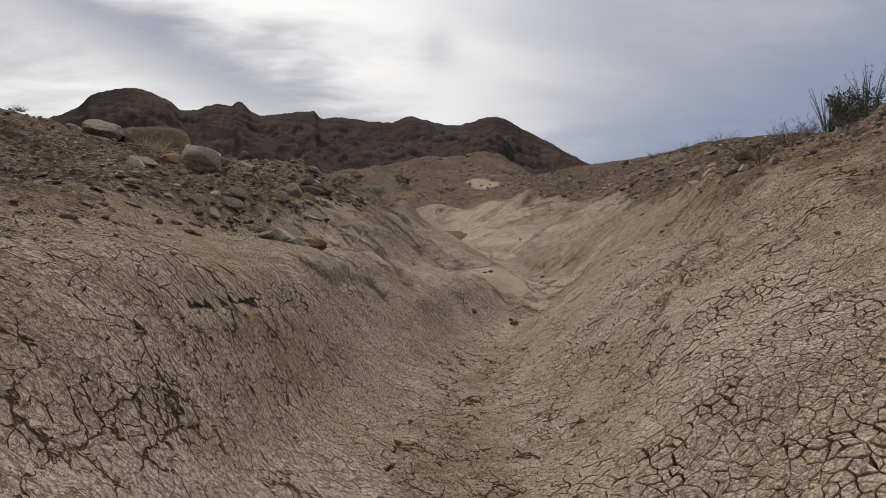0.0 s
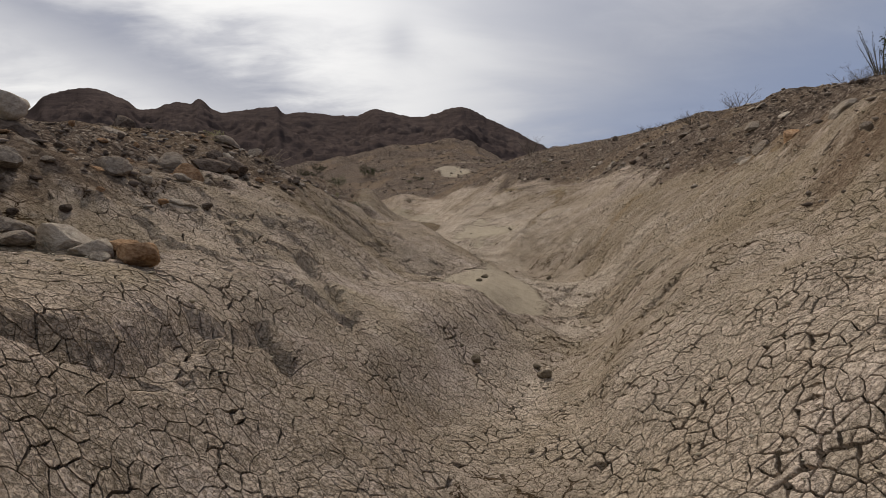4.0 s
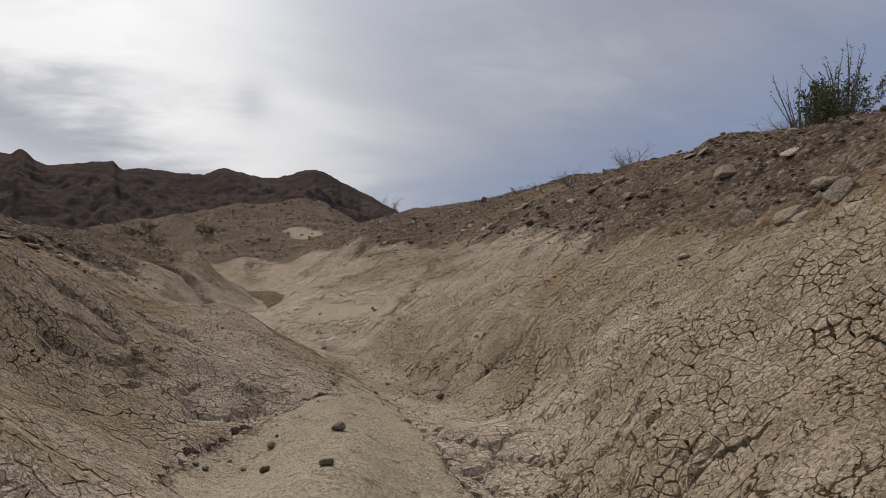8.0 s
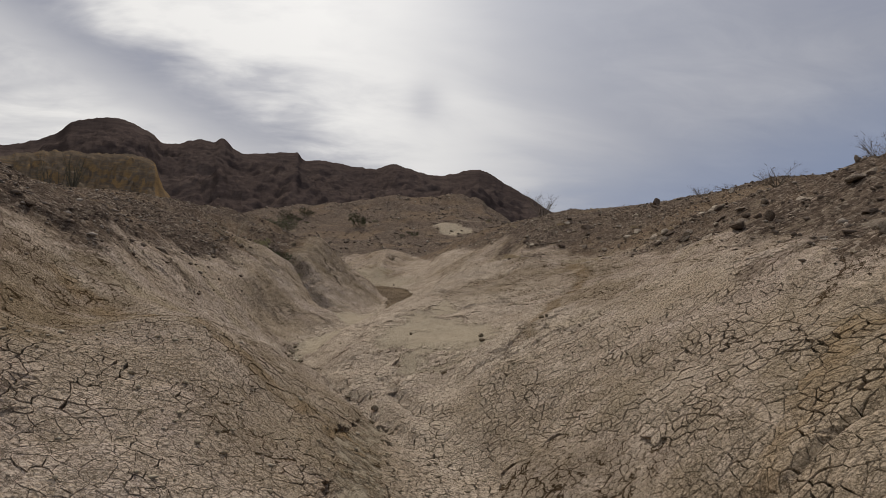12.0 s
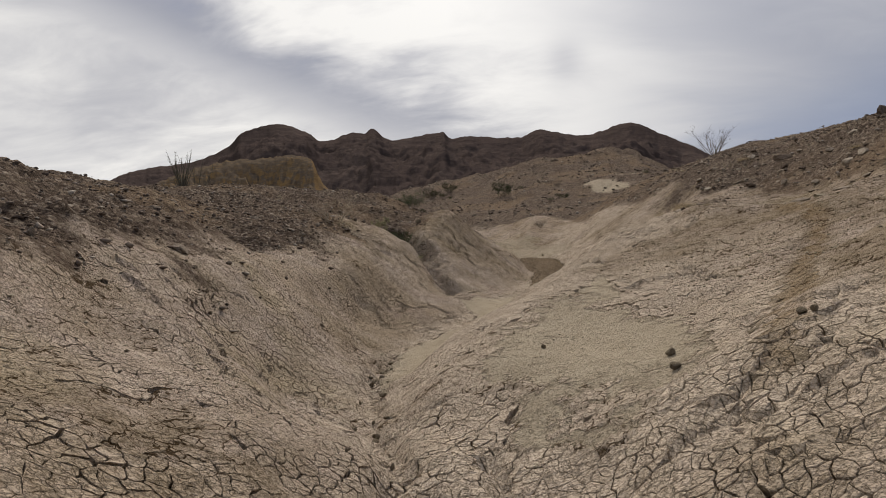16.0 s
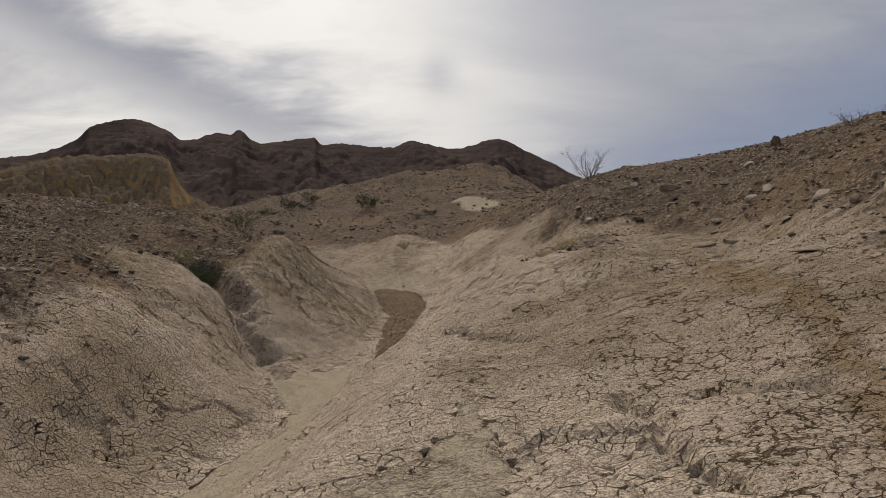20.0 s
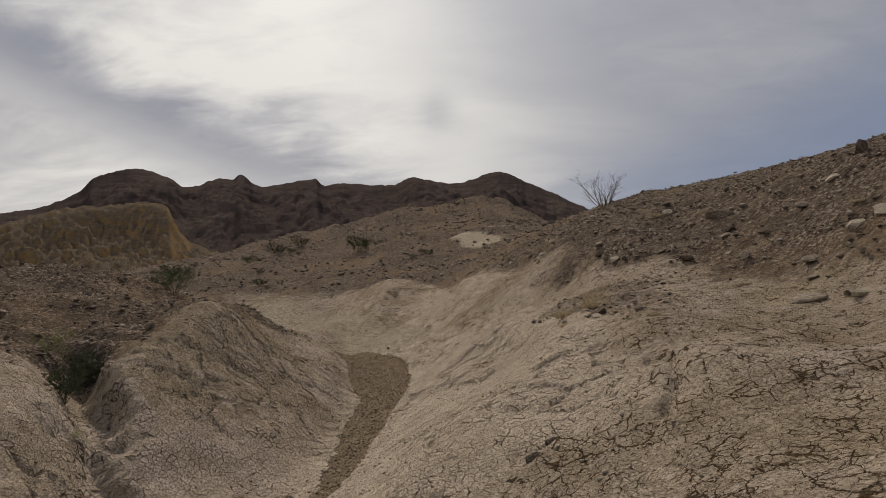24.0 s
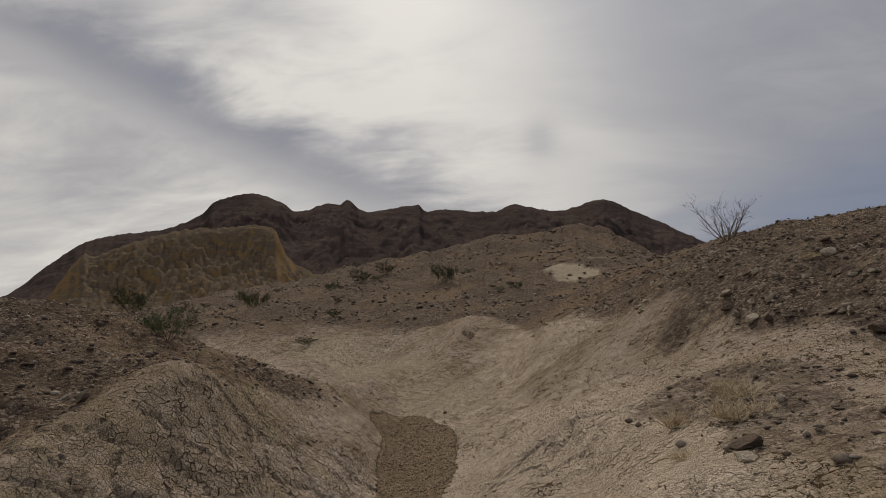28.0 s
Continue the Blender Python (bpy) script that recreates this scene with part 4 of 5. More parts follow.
def bush(name, seed, material_, stems, twigs, spread_, leaves=0, leaf_material=None, up=0.7, thick=0.012, label="", category="bush"):
    """A desert bush one metre high: bare stems from one root, each with its twigs, some with leaves."""
    rnd = random.Random(seed)
    root = tagged(new(name), label, category)
    spots = []
    for k in range(stems):
        t = 2 * math.pi * (k + rnd.uniform(-0.4, 0.4)) / stems
        out = spread_ * rnd.uniform(0.35, 1.0)
        main = stem_path(rnd, (0.03 * math.cos(t), 0.03 * math.sin(t), -0.08), (out * math.cos(t), out * math.sin(t), up), rnd.uniform(0.75, 1.15), thick, 0.22, 7)
        stem = part("stem", tubes([main]), material_, root)
        side = []
        for _ in range(twigs):
            j = rnd.randint(2, 6)
            p, r = main[j]
            w2 = main[j][0] - main[j - 1][0]
            w2 = w2.normalized() + Vector((rnd.gauss(0, 0.6), rnd.gauss(0, 0.6), rnd.gauss(0.1, 0.4)))
            twig = stem_path(rnd, p, w2, rnd.uniform(0.18, 0.45), r * 0.55, 0.3, 4)
            side.append(twig)
            for _ in range(2):
                q, r2 = twig[rnd.randint(1, 3)]
                w3 = w2.normalized() + Vector((rnd.gauss(0, 0.8), rnd.gauss(0, 0.8), rnd.gauss(0.1, 0.6)))
                last = stem_path(rnd, q, w3, rnd.uniform(0.08, 0.22), max(r2 * 0.6, 0.003), 0.3, 3)
                side.append(last)
                spots += [pt + Vector((rnd.gauss(0, 0.02), rnd.gauss(0, 0.02), rnd.gauss(0, 0.02))) for pt, _ in last for _ in range(leaves)]
        tagged(part("twig_spray", tubes(side, 3), material_, stem), kind="stuff")
    if leaves:
        tagged(part("foliage", leaf_mesh(rnd, spots, 0.048), leaf_material, root, "small pale green leaves"), kind="stuff")
    return root


def ocotillo(name, seed, wands, label):
    rnd = random.Random(seed)
    root = tagged(new(name), label, "shrub")
    for k in range(wands):
        t = 2 * math.pi * k / wands + rnd.uniform(-0.4, 0.4)
        out = rnd.uniform(0.08, 0.5)
        path = stem_path(rnd, (0, 0, -0.06), (out * math.cos(t), out * math.sin(t), 1), rnd.uniform(0.45, 1.05), 0.013, 0.13, 9)
        wand = part("wand", tubes([path]), OCOTILLO, root)
        thorns = []
        for p, r in path[1:]:
            for _ in range(5):
                d = Vector((rnd.gauss(0, 1), rnd.gauss(0, 1), rnd.gauss(0.5, 0.6))).normalized()
                q = p + Vector((0, 0, rnd.uniform(-0.05, 0.05)))
                thorns.append([(q, 0.003), (q + d * 0.035, 0.0008)])
        tagged(part("thorn_cover", tubes(thorns, 3), OCOTILLO, wand), kind="stuff")
    return root


def grass_tuft(name, seed, blades, label, category="grass tuft", wide=0.5):
    rnd = random.Random(seed)
    root = tagged(new(name), label, category)
    for clump in range(3):
        paths = []
        cx, cy = rnd.gauss(0, wide * 0.25), rnd.gauss(0, wide * 0.25)
        for _ in range(blades // 3):
            t = rnd.uniform(0, 6.28)
            out = abs(rnd.gauss(0, 0.6)) * wide * 2
            paths.append(stem_path(rnd, (cx + rnd.gauss(0, 0.06), cy + rnd.gauss(0, 0.06), -0.06), (out * math.cos(t), out * math.sin(t), 1), rnd.uniform(0.5, 1.1), 0.010, 0.25, 4, -0.05))
        tagged(part("blade_clump", tubes(paths, 3), STRAW, root), kind="stuff")
    return root


def plant(source, x, y, tall, wide=None, turn=None, label="", used=set()):
    """Stand the source itself, the first time, or else a copy of it at a place on the ground."""
    s = wide if wide else tall
    m = Matrix.LocRotScale((x, y, at_ground(x, y)), Euler((0, 0, DICE.uniform(0, 6.28) if turn is None else turn)), (s, s, tall))
    if source.name in used:
        ob = copy_thing(source, m)
    else:
        used.add(source.name)
        ob = source
        ob.matrix_world = m
    if label:
        tagged(ob, label)
    return ob


# ---------------------------------------------------------------- boulders and stones of the left bank
SHAPES = {m.name: [rock_mesh(m.name + "_stone", random.Random(40 + 7 * i + j), m, 3, 8 + j, 1.0, 0.10) for j in range(3)]
          for i, m in enumerate((TAN_ROCK, DARK_ROCK, PALE_ROCK, RUST_ROCK))}


def shape(material_):
    return DICE.choice(SHAPES[material_.name])


pedestal = stone("boulder", rock_mesh("dark_boulder", random.Random(5), DARK_ROCK, 3, 7), -3.50, 10.30, 0.54, 0.26, "dark broken boulder under a pale boulder on the bank", "boulder", sink=0.35, turn=0.4)
pale = tagged(new("boulder", rock_mesh("pale_boulder", random.Random(8), PALE_ROCK, 4, 6, 1.0, 0.07)), "rounded pale tan boulder lying on a darker one", "boulder")
pale.matrix_world = Matrix.LocRotScale((-3.55, 10.28, at_ground(-3.52, 10.36) + 0.04), Euler((0.06, -0.05, 0.5)), (0.58, 0.54, 0.40))
for x, y, wide, tall, mat_, label in [
        (-4.42, 11.25, 0.45, 0.26, RUST_ROCK, "reddish rock among gravel on the bank"),
        (-5.34, 11.7, 0.42, 0.30, DARK_ROCK, "grey rounded rock on the gravel bank"),
        (-5.69, 11.5, 0.80, 0.48, TAN_ROCK, "large brown rock on the gravel bank"),
        (-5.6, 11.8, 0.48, 0.25, DARK_ROCK, "dark angular rock on the gravel bank"),
        (-4.4, 14.4, 0.30, 0.20, DARK_ROCK, "small dark rock near the boulder"),
        (-4.5, 15.2, 0.24, 0.14, DARK_ROCK, "small dark rock near the boulder"),
        (-2.35, 15.3, 0.36, 0.25, TAN_ROCK, "brown rock on the crest of the bank"),
        (-2.64, 14.62, 0.48, 0.24, TAN_ROCK, "flat brown block on the crest of the bank"),
        (-2.62, 12.3, 0.30, 0.16, DARK_ROCK, "flat dark rock in the gravel"),
        (-2.47, 8.1, 0.34, 0.15, TAN_ROCK, "brown rock half sunk in the clay"),
        (-1.33, 7.58, 0.24, 0.20, RUST_ROCK, "orange rock on the edge of the clay bank"),
        (-1.56, 7.62, 0.24, 0.15, PALE_ROCK, "whitish rock beside an orange one"),
        (-1.42, 7.40, 0.12, 0.07, PALE_ROCK, "small whitish stone beside an orange rock"),
        (-2.41, 13.81, 0.18, 0.13, PALE_ROCK, "whitish stone on the gravel bank"),
        (-2.25, 13.2, 0.50, 0.30, DARK_ROCK, "dark flat-topped block on the crest of the bank"),
        (-2.50, 13.4, 0.30, 0.18, DARK_ROCK, "dark rock on the gravel bank"),
        (-3.6, 12.9, 0.42, 0.24, TAN_ROCK, "brown rock on the gravel bank"),
        (-6.4, 11.9, 0.55, 0.33, TAN_ROCK, "brown rock on the gravel bank"),
        (-7.2, 12.8, 0.62, 0.40, DARK_ROCK, "dark angular rock on the gravel bank"),
        (-4.0, 14.2, 0.42, 0.40, DARK_ROCK, "upright dark block on the crest of the bank"),
        (-2.35, 12.6, 0.62, 0.26, DARK_ROCK, "long dark wedge of rock in the crest of the bank"),
        (-1.75, 7.72, 0.30, 0.18, PALE_ROCK, "whitish broken rock on the edge of the bank"),
        (-1.45, 7.75, 0.20, 0.14, RUST_ROCK, "orange broken rock on the edge of the bank"),
        (-1.9, 7.55, 0.24, 0.13, TAN_ROCK, "tan rock on the edge of the bank"),
        (-2.1, 7.85, 0.26, 0.16, TAN_ROCK, "tan rock on the edge of the bank"),
        (-2.5, 8.5, 0.30, 0.20, TAN_ROCK, "tan rock on the gravel bank"),
        (-2.2, 9.4, 0.34, 0.20, TAN_ROCK, "tan rock on the gravel bank"),
        (-2.0, 10.6, 0.40, 0.24, RUST_ROCK, "reddish rock among gravel on the bank"),
        (-2.4, 11.4, 0.46, 0.28, TAN_ROCK, "brown rock on the gravel bank"),
        (-4.3, 9.9, 0.50, 0.30, TAN_ROCK, "tan boulder beside the pale one"),
        (-4.1, 9.2, 0.36, 0.22, PALE_ROCK, "pale rock on the gravel bank")]:
    stone("rock", shape(mat_), x, y, 0.85 * wide, 0.85 * tall, label, "rock", "rocks of the left bank", sink=0.28)
SLAB = [rock_mesh("slate", random.Random(70 + k), DARK_ROCK if k % 2 else TAN_ROCK, 2, 11, 1.0, 0.06) for k in range(4)]
for k in range(60):
    x, y = -2.1 - abs(DICE.gauss(0.2, 0.5)), 7.2 + DICE.gauss(0, 1.1)
    stone("slate_slab", SLAB[k % 4], x, y, DICE.uniform(0.05, 0.15), DICE.uniform(0.025, 0.06), "flat brown slate slab lying on the bank", "slab", "slate slabs of the left bank", sink=0.35)
for k in range(190):
    x, y = -1.4 - abs(DICE.gauss(0.3, 1.3)), DICE.uniform(6.6, 16.5)
    if x > np.interp(y, *GRAVEL_LEFT) + 0.2:
        continue
    stone("stone", shape(DICE.choice((TAN_ROCK, TAN_ROCK, DARK_ROCK, PALE_ROCK, RUST_ROCK))), x, y, DICE.uniform(0.05, 0.17), DICE.uniform(0.03, 0.09),
          "loose angular stone on the gravel bank", "stone", "loose stones of the left bank")
for k in range(170):
    y = DICE.uniform(7, 46)
    x = float(np.interp(y, *GRAVEL_RIGHT)) + abs(DICE.gauss(0.3, 1.8))
    stone("stone", shape(DICE.choice((TAN_ROCK, DARK_ROCK, TAN_ROCK, PALE_ROCK))), x, y, DICE.uniform(0.08, 0.26), DICE.uniform(0.05, 0.15),
          "loose angular stone on the gravel slope", "stone", "loose stones of the right slope")
for k in range(45):
    y = DICE.uniform(17, 42)
    x = float(np.interp(y, *GRAVEL_LEFT)) - abs(DICE.gauss(0.2, 1.5))
    stone("stone", shape(DICE.choice((TAN_ROCK, DARK_ROCK, TAN_ROCK))), x, y, DICE.uniform(0.06, 0.18), DICE.uniform(0.04, 0.10),
          "small angular stone on the gravelly crest", "stone", "loose stones of the left crest")
for x, y, wide, tall, mat_, label in [
        (4.5, 11.85, 0.22, 0.12, TAN_ROCK, "ledge of layered tan rock in the bank"),
        (4.62, 11.4, 0.22, 0.16, RUST_ROCK, "rusty block in the ledge of the bank"),
        (4.70, 12.5, 0.30, 0.14, TAN_ROCK, "ledge of layered tan rock in the bank"),
        (5.10, 13.5, 0.26, 0.14, TAN_ROCK, "tan rock half buried in the slope"),
        (4.43, 12.15, 0.16, 0.06, PALE_ROCK, "flat pale stone below the ledge"),
        (5.04, 16.06, 0.16, 0.08, PALE_ROCK, "whitish flat stone on the slope"),
        (8.59, 30.0, 0.32, 0.16, PALE_ROCK, "whitish rock on the gravel slope"),
        (8.41, 36.4, 0.50, 0.24, DARK_ROCK, "brown rounded rock on the gravel slope"),
        (4.13, 23.33, 0.30, 0.12, TAN_ROCK, "flat brown rock sunk in cracked clay"),
        (7.91, 37.6, 0.34, 0.16, DARK_ROCK, "brown rock on the gravel slope"),
        (6.09, 26.04, 0.50, 0.05, TAN_ROCK, "long pale slab lying on the clay"),
        (4.75, 32.0, 0.28, 0.10, DARK_ROCK, "flat grey rock beside dry grass"),
        (4.65, 31.6, 0.15, 0.07, PALE_ROCK, "pale stone beside dry grass"),
        (10.43, 34.98, 0.34, 0.34, DARK_ROCK, "black upright rock on the ridge"),
        (7.1, 31.2, 0.45, 0.10, TAN_ROCK, "flat slab at the foot of the gravel")]:
    stone("rock", shape(mat_), x, y, wide, tall * 1.25, label, "rock", "rocks of the right slope", sink=0.45)

# clods and stones in the stream bed
CLODS = [rock_mesh("clod", random.Random(90 + k), CLOD, 2, 6, 1.0, 0.16) for k in range(3)]
for x, y, wide, tall in [(0.59, 9.2, 0.11, 0.08), (1.19, 9.42, 0.15, 0.09), (1.16, 9.6, 0.08, 0.06), (0.77, 7.88, 0.05, 0.04), (1.18, 13.1, 0.13, 0.07), (0.73, 13.16, 0.09, 0.05),
                         (0.67, 12.56, 0.08, 0.05), (0.98, 12.03, 0.10, 0.05), (0.25, 12.87, 0.06, 0.03), (0.31, 12.83, 0.06, 0.03), (0.45, 13.04, 0.04, 0.02), (0.54, 12.82, 0.04, 0.03),
                         (0.77, 13.33, 0.04, 0.03), (1.85, 15.26, 0.06, 0.04), (0.50, 9.28, 0.05, 0.03), (1.87, 21.08, 0.06, 0.05), (2.68, 19.67, 0.09, 0.06), (3.34, 19.6, 0.07, 0.05),
                         (3.39, 19.55, 0.05, 0.05), (1.43, 15.47, 0.05, 0.03), (2.7, 20.0, 0.08, 0.06), (3.15, 19.84, 0.09, 0.03), (1.14, 41.48, 0.10, 0.10), (2.64, 15.56, 0.12, 0.08), (-2.06, 34.1, 0.2, 0.16)]:
    stone("clay_clod", DICE.choice(CLODS), x, y, 0.8 * wide, 0.8 * tall, "dark lump of clay lying in the stream bed", "clod", "clods in the stream bed", sink=0.08)

rill = random.Random(77)
for k in range(26):
    y = rill.uniform(17.6, 23.4)
    x = float(np.interp(y, [17.5, 18.3, 19.7, 20.8, 22.3, 23.4], [1.86, 1.5, 0.95, 0.5, 0.05, -0.05])) + rill.gauss(0, 0.06)
    stone("clay_clod", rill.choice(CLODS), x, y, rill.uniform(0.03, 0.09), rill.uniform(0.02, 0.06), "dark crumb of clay lying in a narrow rill", "clod", "crumbs in the rill", sink=0.2)

# ---------------------------------------------------------------- plants
bare = bush("bare_bush", 3, TWIG, 11, 9, 0.75, label="bare grey desert bush on the gravel ridge")
fine_bush = bush("twiggy_bush", 5, TWIG, 16, 12, 0.7, thick=0.013, label="dense bush of thin bare grey twigs on the ridge")
scrub = bush("low_scrub", 17, TWIG, 10, 9, 0.75, 3, LEAF, 0.6, 0.012, "low dark scrub on the gravelly hill", "scrub")
thick_bush = bush("desert_bush", 4, TWIG, 12, 9, 0.55, 3, LEAF, 0.8, 0.011, "dark twiggy desert bush with few leaves")
leafy = bush("leafy_bush", 6, PALE_TWIG, 6, 6, 0.55, 7, PALE_LEAF, 0.9, 0.010, "thin grey-green bush on the crest of the bank")
dead = bush("dead_bush", 9, PALE_TWIG, 10, 8, 0.8, label="pale dead bush with bare twigs", up=0.45, thick=0.009)
wand_plant = ocotillo("ocotillo", 12, 17, "ocotillo with bare thorny wands on the ridge")
tuft = grass_tuft("dry_grass", 14, 150, "tuft of dry straw-coloured grass")
for x, y, tall, wide, src in [
        (10.7, 24.1, 0.75, 1.0, bare), (11.55, 29.3, 0.75, 1.1, bare), (11.8, 32.5, 0.40, 0.8, bare), (11.4, 33.6, 0.55, 0.8, bare), (4.15, 8.4, 0.28, 0.3, fine_bush),
        (5.2, 10.2, 0.3, 0.45, fine_bush), (8.6, 46.2, 1.7, 1.6, bare), (5.0, 9.3, 0.46, 0.48, bare), (5.7, 9.0, 0.55, 0.5, bare), (5.35, 9.9, 0.4, 0.45, fine_bush),
        (6.5, 15.0, 0.55, 0.6, fine_bush), (6.2, 15.5, 0.42, 0.5, fine_bush), (7.0, 14.9, 0.6, 0.6, fine_bush), (11.2, 19.3, 1.2, 1.2, fine_bush), (11.7, 18.3, 1.3, 1.1, thick_bush), (11.2, 18.9, 0.8, 1.0, bare), (11.8, 18.9, 0.95, 1.0, bare), (12.3, 18.9, 1.0, 1.0, bare), (12.9, 19.0, 1.0, 1.0, bare), (10.6, 18.7, 0.55, 0.9, bare), (13.5, 19.0, 1.1, 1.0, bare), (12.5, 19.4, 1.0, 0.9, thick_bush),
        (0.71, 50.7, 1.75, 1.6, fine_bush), (-2.89, 69.5, 1.4, 1.2, scrub), (-14.0, 64.9, 0.9, 1.1, scrub), (-11.0, 70.6, 0.55, 0.7, scrub), (-3.01, 37.4, 0.5, 0.6, scrub), (-24.2, 68.0, 1.5, 1.4, scrub), (-2.83, 29.4, 0.85, 0.9, dead), (-2.55, 33.0, 0.42, 0.48, thick_bush), (-2.25, 32.4, 0.45, 0.5, dead), (-2.75, 32.6, 0.4, 0.45, leafy), (-1.95, 31.4, 0.32, 0.4, thick_bush), (-1.2, 30.3, 0.22, 0.3, leafy), (3.57, 7.9, 0.32, 0.34, bare), (4.05, 8.06, 0.45, 0.42, bare), (4.35, 8.3, 0.48, 0.45, fine_bush), (4.7, 8.6, 0.55, 0.5, bare), (10.3, 22.9, 0.62, 0.9, fine_bush), (11.9, 30.4, 0.7, 1.2, fine_bush), (-9.86, 73.9, 0.85, 1.0, scrub), (-8.6, 76.6, 0.8, 0.95, scrub), (1.4, 71.5, 0.8, 0.9, bare),
        (-3.3, 44.8, 0.75, 0.8, dead), (-3.3, 16.4, 0.66, 0.75, leafy), (-2.75, 14.9, 0.4, 0.5, fine_bush), (-2.3, 16.2, 0.45, 0.55, dead), (7.85, 37.9, 0.40, 0.7, dead), (7.3, 38.4, 0.38, 0.5, dead), (6.45, 42.2, 0.36, 0.5, dead), (-7.1, 55.0, 0.3, 0.6, scrub)]:
    plant(src, x, y, tall, wide)
for x, y, tall, wide in [(11.7, 19.2, 1.65, 1.5), (12.9, 19.3, 1.35, 1.4), (-15.6, 44.5, 2.5, 1.9), (-8.9, 33.2, 0.75, 0.9)]:
    plant(wand_plant, x, y, tall, wide)
for x, y, tall, wide in [(-4.95, 11.7, 0.34, 0.55), (-2.78, 14.5, 0.24, 0.4), (-2.96, 7.3, 0.16, 0.3), (-2.31, 15.8, 0.28, 0.55), (-1.75, 15.8, 0.14, 0.35), (5.21, 33.7, 0.60, 1.1), (4.95, 32.9, 0.62, 1.05), (4.6, 33.5, 0.5, 0.9),
                         (4.36, 32.3, 0.26, 0.4), (7.85, 38.6, 0.3, 0.8), (6.47, 41.5, 0.3, 0.6), (8.44, 29.3, 0.28, 0.6), (5.29, 34.5, 0.3, 0.6), (-5.94, 11.3, 0.3, 0.5), (-3.03, 15.2, 0.26, 0.5),
                         (-3.6, 8.6, 0.2, 0.4), (-4.2, 9.6, 0.22, 0.5), (-6.5, 10.5, 0.3, 0.5), (5.0, 30.5, 0.16, 0.4), (8.0, 27.5, 0.22, 0.5), (9.0, 33.0, 0.26, 0.6), (-3.7, 13.2, 0.22, 0.5), (-3.1, 19.5, 0.3, 0.6)]:
    plant(tuft, x, y, tall, wide)
hill = random.Random(61)
for k in range(26):
    y = hill.uniform(60, 84)
    x = hill.uniform(-0.42, 0.22) * y + 3
    if abs(x - 5.3) < 3 and abs(y - 66.8) < 5:
        continue
    s = hill.uniform(0.15, 0.32)
    tagged(plant(scrub, x, y, s, s * hill.uniform(1.0, 1.6)), group="scrub on the hill")
stick = tagged(new("dead_branch", tubes([stem_path(random.Random(2), (0, 0, 0), (1, 0.25, 0.02), 0.62, 0.022, 0.22, 7), stem_path(random.Random(6), (0.2, 0.05, 0.02), (1, -0.5, 0.1), 0.3, 0.012, 0.3, 5)], 6)),
               "bleached dead branch lying on the clay", "branch")
stick.data.materials.append(PALE_TWIG)
stick.matrix_world = Matrix.LocRotScale((7.2, 30.6, at_ground(7.4, 30.6) + 0.03), Euler((0, 0.05, 0.1)), (2.6, 2.6, 2.0))


# ---------------------------------------------------------------- gravel and crumbs too many to count
def scatter(name, xs, ys, sizes, material_, label, parent=None, flat=0.6):
    """Many small broken stones in one mesh, each an uneven eight-sided lump."""
    rng = np.random.default_rng(len(xs))
    n = len(xs)
    base = np.array([(1, 0, 0), (0, 1, 0), (-1, 0, 0), (0, -1, 0), (0, 0, 1), (0, 0, -1.0), (0.7, 0.7, 0.5), (-0.7, -0.6, 0.55)])
    tris = np.array([(0, 6, 4), (6, 1, 4), (1, 2, 4), (2, 7, 4), (7, 3, 4), (3, 0, 4), (0, 1, 6), (2, 3, 7), (1, 0, 5), (2, 1, 5), (3, 2, 5), (0, 3, 5)])
    turn = rng.uniform(0, 6.283, n)
    c, s = np.cos(turn), np.sin(turn)
    shapes = base[None] * rng.uniform(0.55, 1.25, (n, 8, 1)) * np.stack([sizes, sizes * rng.uniform(0.5, 1, n), sizes * flat * rng.uniform(0.5, 1.2, n)], 1)[:, None, :] * 0.5
    x = shapes[..., 0] * c[:, None] - shapes[..., 1] * s[:, None] + xs[:, None]
    y = shapes[..., 0] * s[:, None] + shapes[..., 1] * c[:, None] + ys[:, None]
    z = shapes[..., 2] + (surface_height(xs, ys) + 0.12 * sizes)[:, None]
    faces = (tris[None] + 8 * np.arange(n)[:, None, None]).reshape(-1, 3)
    me = bpy.data.meshes.new(name)
    me.vertices.add(8 * n)
    me.vertices.foreach_set("co", np.stack([x, y, z], -1).astype(np.float32).ravel())
    me.loops.add(faces.size)
    me.loops.foreach_set("vertex_index", faces.astype(np.int32).ravel())
    me.polygons.add(len(faces))
    me.polygons.foreach_set("loop_start", np.arange(0, faces.size, 3, dtype=np.int32))
    me.polygons.foreach_set("loop_total", np.full(len(faces), 3, dtype=np.int32))
    me.update(calc_edges=True)
    me.materials.append(material_)
    ob = new(name, me)
    return tagged(ob, label, "gravel", kind="stuff")


def sample(n, x0, x1, y0, y1, weight, seed):
    rng = np.random.default_rng(seed)
    x, y = rng.uniform(x0, x1, n), rng.uniform(y0, y1, n)
    keep = rng.random(n) < weight(x, y)
    return x[keep], y[keep], rng


